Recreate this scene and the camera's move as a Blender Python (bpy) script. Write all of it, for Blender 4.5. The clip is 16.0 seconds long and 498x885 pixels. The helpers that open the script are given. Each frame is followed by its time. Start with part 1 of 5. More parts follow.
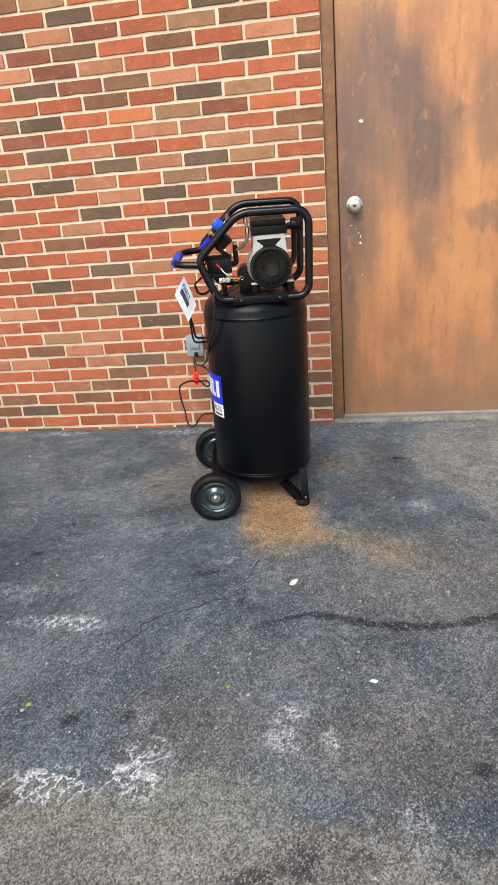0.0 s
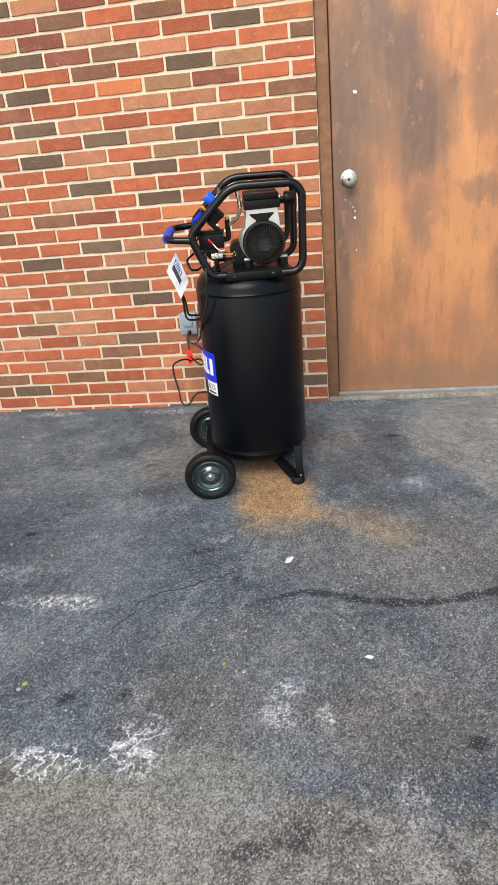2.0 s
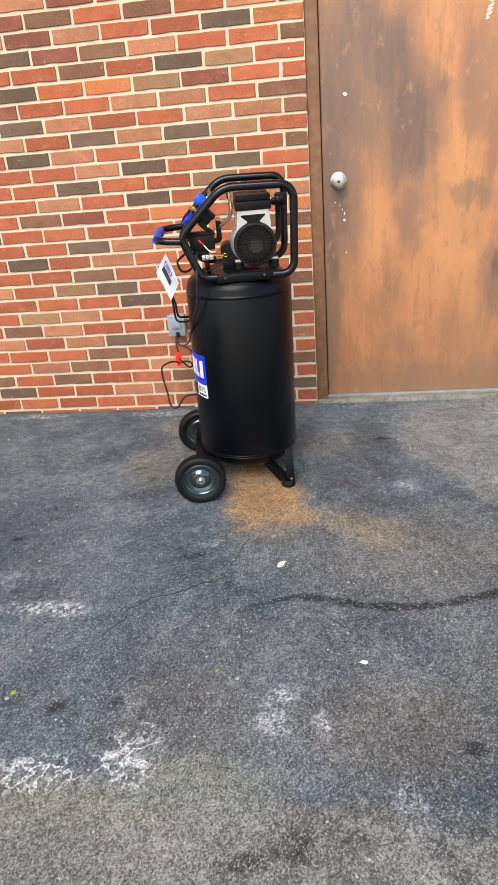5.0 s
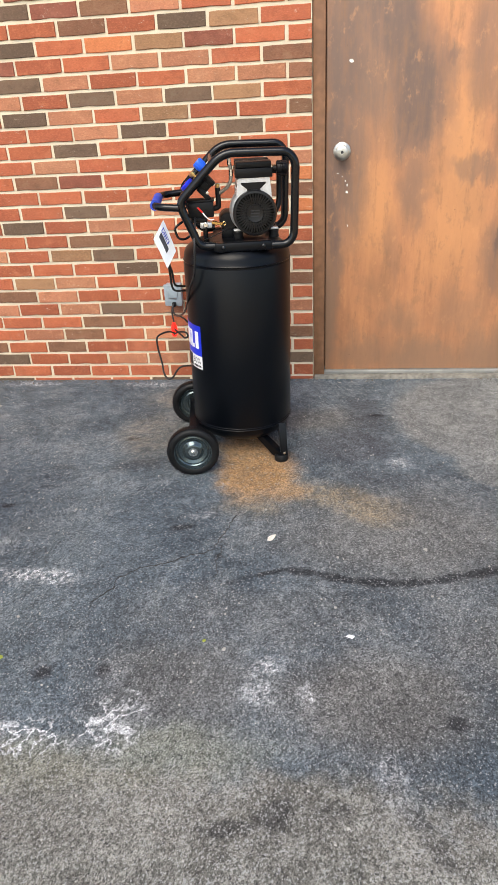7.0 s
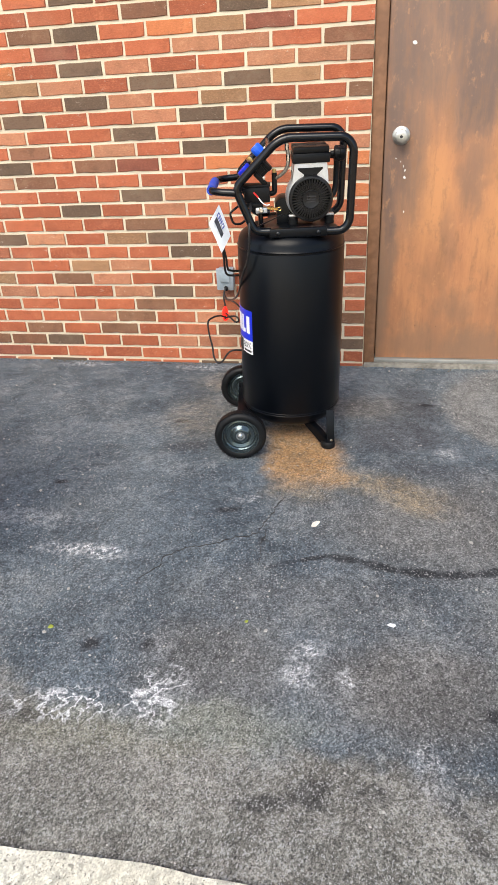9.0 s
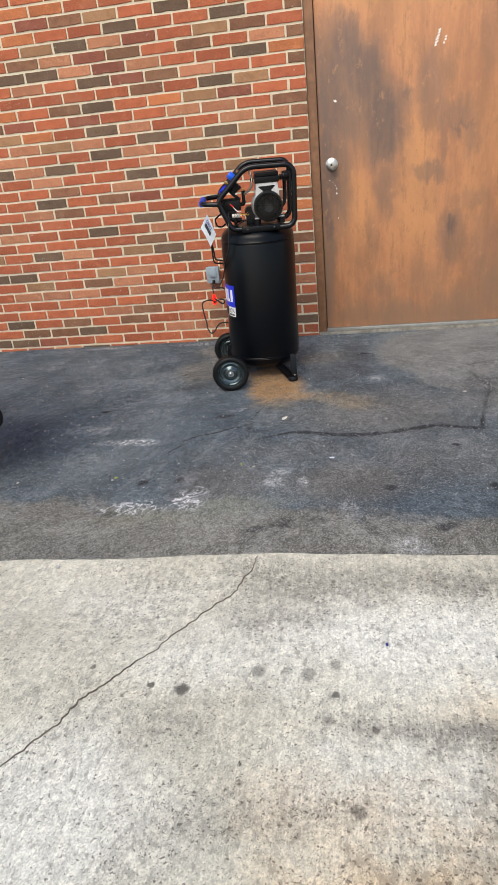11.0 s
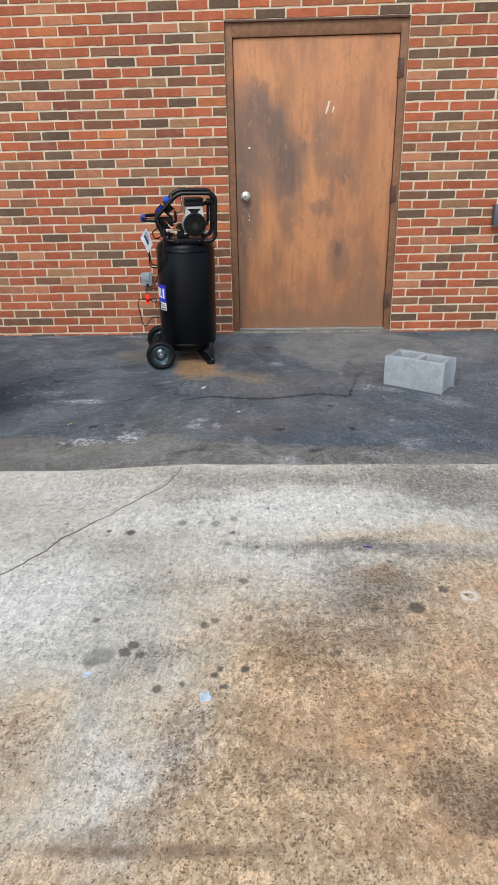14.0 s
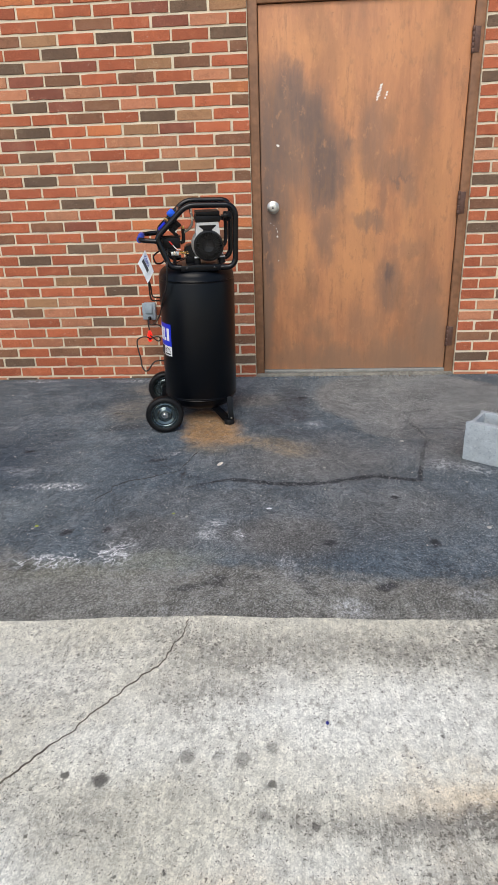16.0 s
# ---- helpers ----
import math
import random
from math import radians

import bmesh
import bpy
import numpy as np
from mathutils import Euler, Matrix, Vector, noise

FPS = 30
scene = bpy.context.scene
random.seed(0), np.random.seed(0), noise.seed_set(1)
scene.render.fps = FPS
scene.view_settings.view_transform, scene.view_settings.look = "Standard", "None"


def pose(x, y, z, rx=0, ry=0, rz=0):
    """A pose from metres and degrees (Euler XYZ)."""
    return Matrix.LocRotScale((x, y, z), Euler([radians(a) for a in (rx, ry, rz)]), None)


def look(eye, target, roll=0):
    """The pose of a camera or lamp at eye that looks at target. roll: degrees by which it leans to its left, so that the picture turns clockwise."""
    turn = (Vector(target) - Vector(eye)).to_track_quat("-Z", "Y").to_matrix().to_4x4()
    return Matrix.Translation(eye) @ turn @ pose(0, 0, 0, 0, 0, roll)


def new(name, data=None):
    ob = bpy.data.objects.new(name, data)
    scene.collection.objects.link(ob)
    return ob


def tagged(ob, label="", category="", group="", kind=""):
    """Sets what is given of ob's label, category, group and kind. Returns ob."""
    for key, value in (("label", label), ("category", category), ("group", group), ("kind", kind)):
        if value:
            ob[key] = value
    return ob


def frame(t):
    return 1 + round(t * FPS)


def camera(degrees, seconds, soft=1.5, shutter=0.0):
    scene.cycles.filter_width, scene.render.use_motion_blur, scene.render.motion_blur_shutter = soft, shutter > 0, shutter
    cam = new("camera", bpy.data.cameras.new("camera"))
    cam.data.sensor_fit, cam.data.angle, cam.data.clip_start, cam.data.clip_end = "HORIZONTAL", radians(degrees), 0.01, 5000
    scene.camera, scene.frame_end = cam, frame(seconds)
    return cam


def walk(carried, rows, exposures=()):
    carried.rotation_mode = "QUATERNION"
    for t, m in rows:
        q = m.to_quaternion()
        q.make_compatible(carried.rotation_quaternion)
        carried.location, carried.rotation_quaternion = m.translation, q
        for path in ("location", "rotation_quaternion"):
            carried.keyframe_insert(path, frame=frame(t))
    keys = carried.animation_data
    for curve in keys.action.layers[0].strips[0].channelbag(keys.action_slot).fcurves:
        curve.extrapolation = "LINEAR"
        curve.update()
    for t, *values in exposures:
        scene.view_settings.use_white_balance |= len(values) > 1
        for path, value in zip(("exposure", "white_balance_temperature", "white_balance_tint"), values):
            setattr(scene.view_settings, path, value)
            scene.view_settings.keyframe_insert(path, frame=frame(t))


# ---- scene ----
cam = camera(42.0, 16.0)
PATH = [
    (0, (0.081, -3.159, 1.297), (-0.228, -1.356, 0.488), -5.3),
    (0.5, (0.078, -3.152, 1.294), (-0.256, -1.356, 0.48), -4.7),
    (1, (0.076, -3.151, 1.287), (-0.255, -1.372, 0.435), -3.9),
    (1.5, (0.072, -3.147, 1.285), (-0.231, -1.361, 0.438), -3.7),
    (2, (0.084, -3.147, 1.283), (-0.214, -1.369, 0.418), -5.7),
    (2.5, (0.089, -3.147, 1.277), (-0.185, -1.367, 0.407), -5.9),
    (3, (0.09, -3.142, 1.271), (-0.179, -1.366, 0.391), -6.1),
    (3.5, (0.085, -3.14, 1.267), (-0.201, -1.365, 0.391), -6.9),
    (4, (0.075, -3.130, 1.273), (-0.175, -1.340, 0.418), -7.0),
    (6.3, (0.042, -3.129, 1.281), (-0.236, -1.372, 0.366), -3.3),
    (6.5, (0.053, -3.122, 1.26), (-0.233, -1.395, 0.292), -4.3),
    (7, (0.058, -3.119, 1.264), (-0.175, -1.365, 0.332), -3.2),
    (7.5, (0.065, -3.124, 1.271), (-0.142, -1.352, 0.368), -5.0),
    (8, (0.056, -3.115, 1.26), (-0.153, -1.361, 0.322), -4.1),
    (8.5, (0.037, -3.089, 1.266), (-0.077, -1.353, 0.279), -1.1),
    (9, (0.047, -3.137, 1.278), (-0.317, -1.426, 0.31), -3.3),
    (9.2, (0.037, -3.21, 1.291), (-0.434, -1.492, 0.382), -4.1),
    (11.3, (0.266, -4.526, 1.27), (-0.044, -2.747, 0.409), -5.7),
    (11.5, (0.274, -4.654, 1.28), (-0.01, -2.877, 0.407), -3.5),
    (12, (0.39, -4.94, 1.273), (0.188, -3.151, 0.402), 0.5),
    (12.5, (0.44, -5.145, 1.295), (0.231, -3.335, 0.468), -1.6),
    (13, (0.37, -5.269, 1.305), (0.162, -3.461, 0.474), -2.3),
    (13.5, (0.35, -5.316, 1.301), (0.169, -3.478, 0.534), -3.1),
    (14, (0.342, -5.317, 1.301), (0.261, -3.484, 0.504), -1.3),
    (14.5, (0.375, -5.167, 1.279), (0.31, -3.357, 0.431), -1.3),
    (15, (0.408, -4.856, 1.283), (0.256, -3.036, 0.467), 0.2),
    (15.5, (0.291, -4.499, 1.266), (0.148, -2.689, 0.429), 0.3),
    (16, (0.218, -4.179, 1.281), (0.092, -2.342, 0.498), -1.9),
]
walk(cam, [(t, look(eye, target, roll)) for t, eye, target, roll in PATH],
     [(0, 0.81, 7000, 10), (3, 0.90, 7000, 10), (8, 0.94, 7000, 10), (9.2, 0.98, 6950, 10), (11.3, 0.40, 6850, 10), (12.5, 0.29, 6620, 10), (14.5, 0.29, 6580, 10), (16, 0.38, 6680, 10)])

# ---- world and light: open shade under a bright hazy sky ----
world = bpy.data.worlds.new("sky")
scene.world = world
world.use_nodes = True
_sky = world.node_tree.nodes.new("ShaderNodeTexSky")
_sky.sky_type = "NISHITA"
_sky.sun_disc = False
_sky.sun_elevation = radians(48)
_sky.sun_rotation = radians(200)
_sky.dust_density = 1.5
_bg = world.node_tree.nodes["Background"]
world.node_tree.links.new(_sky.outputs[0], _bg.inputs[0])
_bg.inputs[1].default_value = 0.15
sun_data = bpy.data.lights.new("sun", "SUN")
sun_data.energy = 1.5
sun_data.angle = radians(40)
sun_data.color = (1.0, 0.965, 0.87)
sun = new("sun", sun_data)
sun.matrix_world = look((-0.6, -5.0, 6.0), (0, 0, 0))
scene.view_settings.exposure = 0.0


# ---- materials ----
class Nodes:
    """Short hand for building a node material."""

    def __init__(self, name, rough=0.6, metal=0.0, color=(0.5, 0.5, 0.5)):
        self.mat = bpy.data.materials.new(name)
        self.mat.use_nodes = True
        self.nt = self.mat.node_tree
        self.bsdf = self.nt.nodes["Principled BSDF"]
        self.bsdf.inputs["Roughness"].default_value = rough
        self.bsdf.inputs["Metallic"].default_value = metal
        self.bsdf.inputs["Base Color"].default_value = (*color, 1)
        self.coord = None

    def add(self, kind, **inputs):
        n = self.nt.nodes.new("ShaderNode" + kind)
        for k, v in inputs.items():
            self.put(n.inputs[k], v)
        return n

    def put(self, socket, v):
        if isinstance(v, bpy.types.NodeSocket):
            self.nt.links.new(v, socket)
        elif isinstance(v, tuple) and socket.type == "RGBA" and len(v) == 3:
            socket.default_value = (*v, 1)
        else:
            socket.default_value = v

    def place(self, world_space=False):
        if world_space:
            return self.add("NewGeometry").outputs["Position"]
        return self.add("TexCoord").outputs["Object"]

    def noise(self, scale, detail=3.0, rough=0.55, vec=None, stretch=None, distort=0.0):
        vec = vec or self.place()
        if stretch:
            m = self.add("Mapping", Vector=vec)
            m.inputs["Scale"].default_value = stretch
            vec = m.outputs[0]
        n = self.add("TexNoise", Vector=vec)
        n.inputs["Scale"].default_value = scale
        n.inputs["Detail"].default_value = detail
        n.inputs["Roughness"].default_value = rough
        n.inputs["Distortion"].default_value = distort
        return n.outputs["Fac"]

    def cells(self, scale, vec=None, what="Distance"):
        n = self.add("TexVoronoi", Vector=vec or self.place())
        n.inputs["Scale"].default_value = scale
        return n.outputs[what]

    def veins(self, scale, vec, wobble=0.05, freq=9.0):
        """Distance to the edges of warped cells, for branching veins."""
        w = self.add("TexNoise", Vector=vec)
        w.inputs["Scale"].default_value = freq
        w.inputs["Detail"].default_value = 5.0
        mv = self.nt.nodes.new("ShaderNodeVectorMath")
        mv.operation = "MULTIPLY_ADD"
        self.put(mv.inputs[0], w.outputs["Color"])
        mv.inputs[1].default_value = (wobble * 4, wobble * 4, 0)
        self.put(mv.inputs[2], vec)
        n = self.add("TexVoronoi", Vector=mv.outputs[0])
        n.feature = "DISTANCE_TO_EDGE"
        n.inputs["Scale"].default_value = scale
        return n.outputs["Distance"]

    def ramp(self, fac, lo, hi, to_lo=0.0, to_hi=1.0):
        n = self.nt.nodes.new("ShaderNodeMapRange")
        n.interpolation_type = "SMOOTHSTEP"
        for i, v in enumerate((fac, lo, hi, to_lo, to_hi)):
            self.put(n.inputs[i], v)
        return n.outputs[0]

    def math(self, op, a, b=0.0):
        n = self.nt.nodes.new("ShaderNodeMath")
        n.operation = op
        self.put(n.inputs[0], a)
        self.put(n.inputs[1], b)
        return n.outputs[0]

    def mix(self, fac, a, b, mode="MIX"):
        n = self.nt.nodes.new("ShaderNodeMix")
        n.data_type = "RGBA"
        n.blend_type = mode
        self.put(n.inputs[0], fac)
        self.put(n.inputs[6], a)
        self.put(n.inputs[7], b)
        return n.outputs[2]

    def warp(self, vec, scale, amount, detail=4.0, stretch=None):
        """The place pushed about by noise, so that patches get ragged outlines."""
        at = vec
        if stretch:
            m = self.add("Mapping", Vector=vec)
            m.inputs["Scale"].default_value = stretch
            at = m.outputs[0]
        w = self.add("TexNoise", Vector=at)
        w.inputs["Scale"].default_value = scale
        w.inputs["Detail"].default_value = detail
        w.inputs["Roughness"].default_value = 0.65
        off = self.nt.nodes.new("ShaderNodeVectorMath")
        off.operation = "SUBTRACT"
        self.put(off.inputs[0], w.outputs["Color"])
        off.inputs[1].default_value = (0.5, 0.5, 0.5)
        mv = self.nt.nodes.new("ShaderNodeVectorMath")
        mv.operation = "MULTIPLY_ADD"
        self.put(mv.inputs[0], off.outputs[0])
        mv.inputs[1].default_value = amount
        self.put(mv.inputs[2], vec)
        return mv.outputs[0]

    def flat(self, vec):
        f = self.nt.nodes.new("ShaderNodeVectorMath")
        f.operation = "MULTIPLY"
        self.put(f.inputs[0], vec)
        f.inputs[1].default_value = (1, 1, 0)
        return f.outputs[0]

    def spots(self, vec, items, soft=0.4):
        """Patches (x, y, radius, radius, turn, strength) in a flat plane, the strongest at each place."""
        total = None
        for x, y, rx, ry, turn, k in items:
            m = self.add("Mapping", Vector=vec)
            m.vector_type = "TEXTURE"
            m.inputs["Location"].default_value = (x, y, 0)
            m.inputs["Rotation"].default_value = (0, 0, radians(turn))
            m.inputs["Scale"].default_value = (rx, ry, 1)
            ln = self.nt.nodes.new("ShaderNodeVectorMath")
            ln.operation = "LENGTH"
            self.put(ln.inputs[0], m.outputs[0])
            v = self.ramp(ln.outputs["Value"], 1.0 + soft, max(0.0, 1.0 - soft), 0.0, k)
            total = v if total is None else self.math("MAXIMUM", total, v)
        return total

    def dots(self, vec, items, soft=0.3):
        """Round spots (x, y, radius, strength) in a flat plane."""
        total = None
        for x, y, r, k in items:
            d = self.nt.nodes.new("ShaderNodeVectorMath")
            d.operation = "DISTANCE"
            self.put(d.inputs[0], vec)
            d.inputs[1].default_value = (x, y, 0)
            v = self.ramp(d.outputs["Value"], r * (1 + soft), r * (1 - soft) * 0.9, 0.0, k)
            total = v if total is None else self.math("MAXIMUM", total, v)
        return total

    def tint(self, col, tone):
        return self.mix(1.0, col, self.add("CombineColor", Red=tone, Green=tone, Blue=tone).outputs[0], "MULTIPLY")

    def bump(self, height, strength=0.3, distance=0.002, normal=None):
        n = self.nt.nodes.new("ShaderNodeBump")
        n.inputs["Strength"].default_value = strength
        n.inputs["Distance"].default_value = distance
        self.put(n.inputs["Height"], height)
        if normal:
            self.put(n.inputs["Normal"], normal)
        return n.outputs[0]

    def finish(self, color=None, rough=None, normal=None):
        if color is not None:
            self.put(self.bsdf.inputs["Base Color"], color)
        if rough is not None:
            self.put(self.bsdf.inputs["Roughness"], rough)
        if normal is not None:
            self.put(self.bsdf.inputs["Normal"], normal)
        return self.mat


def plain(name, color, rough=0.5, metal=0.0, vary=0.15, scale=40.0, bump=0.1, gloss=0.5):
    n = Nodes(name, rough, metal, color)
    n.bsdf.inputs["Specular IOR Level"].default_value = gloss
    f = n.noise(scale, 4)
    g = n.noise(scale * 0.15, 3)
    dark = tuple(c * (1 - vary) for c in color)
    lite = tuple(min(1, c * (1 + vary)) for c in color)
    col = n.mix(n.ramp(n.math("ADD", n.math("MULTIPLY", f, 0.5), n.math("MULTIPLY", g, 0.5)), 0.35, 0.65), dark, lite)
    return n.finish(col, n.ramp(g, 0.3, 0.7, max(0.02, rough - 0.07), min(1, rough + 0.07)), n.bump(f, bump, 0.001))


def coat(name, color, rough, gloss, specks=0.0):
    """Smooth factory paint with a little dust on it."""
    n = Nodes(name, rough, 0.0, color)
    n.bsdf.inputs["Specular IOR Level"].default_value = gloss
    dust = n.noise(900, 2, 0.6)
    col = n.mix(n.ramp(dust, 0.66, 0.75, 0.0, specks), color, tuple(c * 3 + 0.02 for c in color))
    return n.finish(col, None, n.bump(n.noise(420, 2), 0.03, 0.0004))


def brick_material(name, base, other):
    n = Nodes(name, 0.88)
    info = n.add("ObjectInfo")
    geo = n.add("NewGeometry")
    rnd = n.math("FRACT", n.math("ADD", info.outputs["Random"], geo.outputs["Random Per Island"]))
    pos = geo.outputs["Position"]
    col = n.mix(rnd, base, other)
    # each brick a little lighter or darker than the next
    own = n.math("FRACT", n.math("MULTIPLY", rnd, 7.31))
    shade = n.ramp(own, 0.0, 1.0, 0.82, 1.16)
    col = n.mix(1.0, col, n.add("CombineColor", Red=shade, Green=shade, Blue=shade).outputs[0], "MULTIPLY")
    blotch = n.noise(13, 5, 0.65, pos, (1, 1, 1.5))
    col = n.mix(n.ramp(blotch, 0.50, 0.66, 0.0, 0.5), col, tuple(c * 0.6 for c in base))
    col = n.mix(n.ramp(blotch, 0.47, 0.33, 0.0, 0.45), col, (min(1, base[0] * 1.25 + 0.02), base[1] * 1.45 + 0.015, base[2] * 1.5 + 0.01))
    grain = n.noise(150, 6, 0.75, pos, (0.6, 1, 1.3))
    col = n.mix(n.ramp(grain, 0.46, 0.70, 0.0, 0.42), col, tuple(min(1, c * 1.55 + 0.02) for c in base))
    col = n.mix(n.ramp(grain, 0.46, 0.30, 0.0, 0.5), col, tuple(c * 0.5 for c in base))
    dust = n.noise(3.0, 4, 0.6, pos)
    col = n.mix(n.ramp(dust, 0.5, 0.75, 0.0, 0.14), col, (0.46, 0.29, 0.18))
    # mortar left smeared over the faces here and there
    smear = n.ramp(n.noise(34, 7, 0.82, pos, (0.7, 1, 1.3)), 0.58, 0.66, 0.0, 0.5)
    col = n.mix(n.math("MULTIPLY", smear, n.ramp(n.noise(4.5, 3, 0.6, pos), 0.44, 0.60)), col, (0.66, 0.55, 0.42))
    scorch = n.ramp(n.noise(28, 5, 0.7, pos), 0.60, 0.70, 0.0, 0.5)
    col = n.mix(scorch, col, tuple(c * 0.4 for c in base))
    pit = n.cells(230, pos)
    hole = n.math("MULTIPLY", n.ramp(pit, 0.22, 0.08), n.ramp(n.noise(40, 2, 0.5, pos), 0.5, 0.6))
    col = n.mix(n.math("MULTIPLY", hole, 0.6), col, tuple(c * 0.35 for c in base))
    h = n.math("ADD", n.math("MULTIPLY", grain, 0.8), n.math("MULTIPLY", hole, -0.6))
    return n.finish(col, None, n.bump(h, 0.6, 0.004))


BRICKS = {
    "r": brick_material("red_brick", (0.420, 0.114, 0.049), (0.350, 0.092, 0.043)),
    "o": brick_material("orange_brick", (0.495, 0.160, 0.060), (0.435, 0.135, 0.051)),
    "p": brick_material("pink_brick", (0.450, 0.190, 0.098), (0.415, 0.160, 0.086)),
    "t": brick_material("tan_brick", (0.335, 0.175, 0.087), (0.285, 0.147, 0.073)),
    "b": brick_material("brown_brick", (0.210, 0.100, 0.054), (0.235, 0.099, 0.054)),
    "d": brick_material("dark_brick", (0.130, 0.081, 0.051), (0.155, 0.091, 0.056)),
    "m": brick_material("maroon_brick", (0.262, 0.078, 0.045), (0.215, 0.070, 0.043)),
}


def mortar_material():
    n = Nodes("mortar", 0.95)
    pos = n.place(True)
    a = n.noise(220, 4, 0.7, pos)
    b = n.noise(4, 4, 0.6, pos)
    col = n.mix(n.ramp(b, 0.35, 0.7), (0.705, 0.622, 0.464), (0.61, 0.53, 0.392))
    col = n.mix(n.ramp(a, 0.5, 0.75, 0.0, 0.4), col, (0.40, 0.32, 0.23))
    return n.finish(col, None, n.bump(a, 0.6, 0.003))


def asphalt_material():
    n = Nodes("asphalt", 0.9)
    n.bsdf.inputs["Specular IOR Level"].default_value = 0.22
    pos = n.place(True)
    sep = n.add("SeparateXYZ", Vector=pos)
    loose = n.flat(n.warp(pos, 6.0, (0.20, 0.20, 0), 6))
    ragged = n.flat(n.warp(n.warp(pos, 5.0, (0.07, 0.07, 0), 3), 38.0, (0.035, 0.035, 0), 5))
    stone = n.cells(390, pos, "Color")
    gravel = n.cells(225, pos, "Color")
    fine = n.noise(210, 5, 0.8, pos)
    patch = n.noise(26, 5, 0.75, pos)
    mid = n.noise(6.5, 6, 0.7, pos)
    broad = n.noise(1.5, 5, 0.6, pos)
    # sealed blue-black ground, rubbed greyer and browner in stretches
    col = n.mix(n.ramp(broad, 0.36, 0.66), (0.094, 0.122, 0.146), (0.145, 0.172, 0.190))
    col = n.mix(n.ramp(mid, 0.46, 0.70, 0.0, 0.6), col, (0.200, 0.216, 0.220))
    brown = n.spots(loose, ((0.20, -1.99, 0.26, 0.16, 0, 0.75), (-0.32, -1.96, 0.22, 0.16, 0, 0.6), (0.03, -0.46, 0.20, 0.11, 0, 0.6), (0.34, -1.30, 0.42, 0.28, 0, 0.65),
                            (0.62, -1.80, 0.35, 0.20, 0, 0.45), (-0.10, -1.72, 0.40, 0.12, 0, 0.35), (1.0, -1.15, 0.35, 0.25, 0, 0.5)), 0.6)
    col = n.mix(brown, col, (0.184, 0.175, 0.160))
    bare = n.spots(n.flat(n.warp(n.warp(pos, 4.0, (0.11, 0.11, 0), 6), 40.0, (0.045, 0.045, 0), 4)),
                   ((0.98, -0.46, 0.62, 0.50, -12, 0.8), (0.98, -0.80, 0.42, 0.24, 10, 0.7), (1.75, -0.55, 0.5, 0.3, 0, 0.4)), 0.07)
    col = n.mix(n.math("MULTIPLY", bare, 0.75), col, (0.272, 0.270, 0.250))
    # dusty brown-grey band along the slab
    edge = n.math("ADD", sep.outputs["Y"], n.math("MULTIPLY", n.math("SUBTRACT", n.noise(3.2, 6, 0.7, pos), 0.5), 0.42))
    edge = n.math("ADD", edge, n.math("MULTIPLY", sep.outputs["X"], 0.12))
    dusty = n.ramp(edge, -2.16, -2.27)
    col = n.mix(n.math("MULTIPLY", dusty, 0.85), col, n.mix(n.ramp(mid, 0.35, 0.65), (0.228, 0.216, 0.184), (0.290, 0.278, 0.242)))
    olive = n.spots(loose, ((-0.28, -2.16, 0.20, 0.07, 0, 0.5), (-0.62, -2.20, 0.20, 0.06, 0, 0.4)), 0.6)
    col = n.mix(olive, col, (0.295, 0.295, 0.22))
    seal = n.spots(ragged, ((0.16, -0.70, 0.19, 0.15, 0, 0.85), (0.24, -0.40, 0.09, 0.22, 10, 0.7), (0.0, -0.80, 0.13, 0.06, 15, 0.6), (0.24, -0.95, 0.20, 0.05, -10, 0.45),
                            (1.06, -0.94, 0.2, 0.11, 0, 0.55), (0.86, -1.0, 0.06, 0.16, 0, 0.5)), 0.45)
    col = n.mix(seal, col, (0.094, 0.104, 0.118))
    # drips, dull marks and the smear by the slab
    dark = n.spots(ragged, ((-0.43, -1.30, 0.045, 0.022, 10, 0.8), (-0.28, -1.46, 0.018, 0.014, 0, 0.8), (-0.78, -0.66, 0.03, 0.016, 0, 0.7), (-1.12, -1.19, 0.03, 0.014, 0, 0.9), (-0.71, -0.88, 0.12, 0.05, 10, 0.4),
                            (-0.69, -1.945, 0.022, 0.022, 0, 0.9), (-0.52, -1.925, 0.017, 0.02, 0, 0.9), (0.37, -2.05, 0.03, 0.02, 0, 0.8), (-0.04, -2.295, 0.038, 0.038, 35, 0.6), (-0.12, -2.325, 0.07, 0.018, 12, 0.6),
                            (0.26, -2.29, 0.020, 0.04, 40, 0.5), (0.30, -2.36, 0.016, 0.05, 40, 0.4), (0.67, -1.69, 0.018, 0.016, 0, 0.9), (0.76, -2.05, 0.02, 0.025, 0, 0.9), (0.55, -2.32, 0.045, 0.022, 30, 0.85),
                            (0.29, -0.42, 0.035, 0.012, 0, 0.9), (0.08, -2.28, 0.05, 0.02, 10, 0.35), (-0.78, -2.18, 0.10, 0.025, 0, 0.5)), 0.5)
    col = n.mix(dark, col, (0.036, 0.037, 0.041))
    # tar-filled seam
    line = ((-0.24, -1.585), (-0.16, -1.545), (-0.06, -1.515), (0.03, -1.53), (0.15, -1.56), (0.28, -1.565), (0.38, -1.55), (0.47, -1.52), (0.60, -1.485), (0.72, -1.51), (0.80, -1.53), (0.83, -1.39), (0.88, -1.18), (0.93, -1.05), (0.86, -0.80))
    runs = []
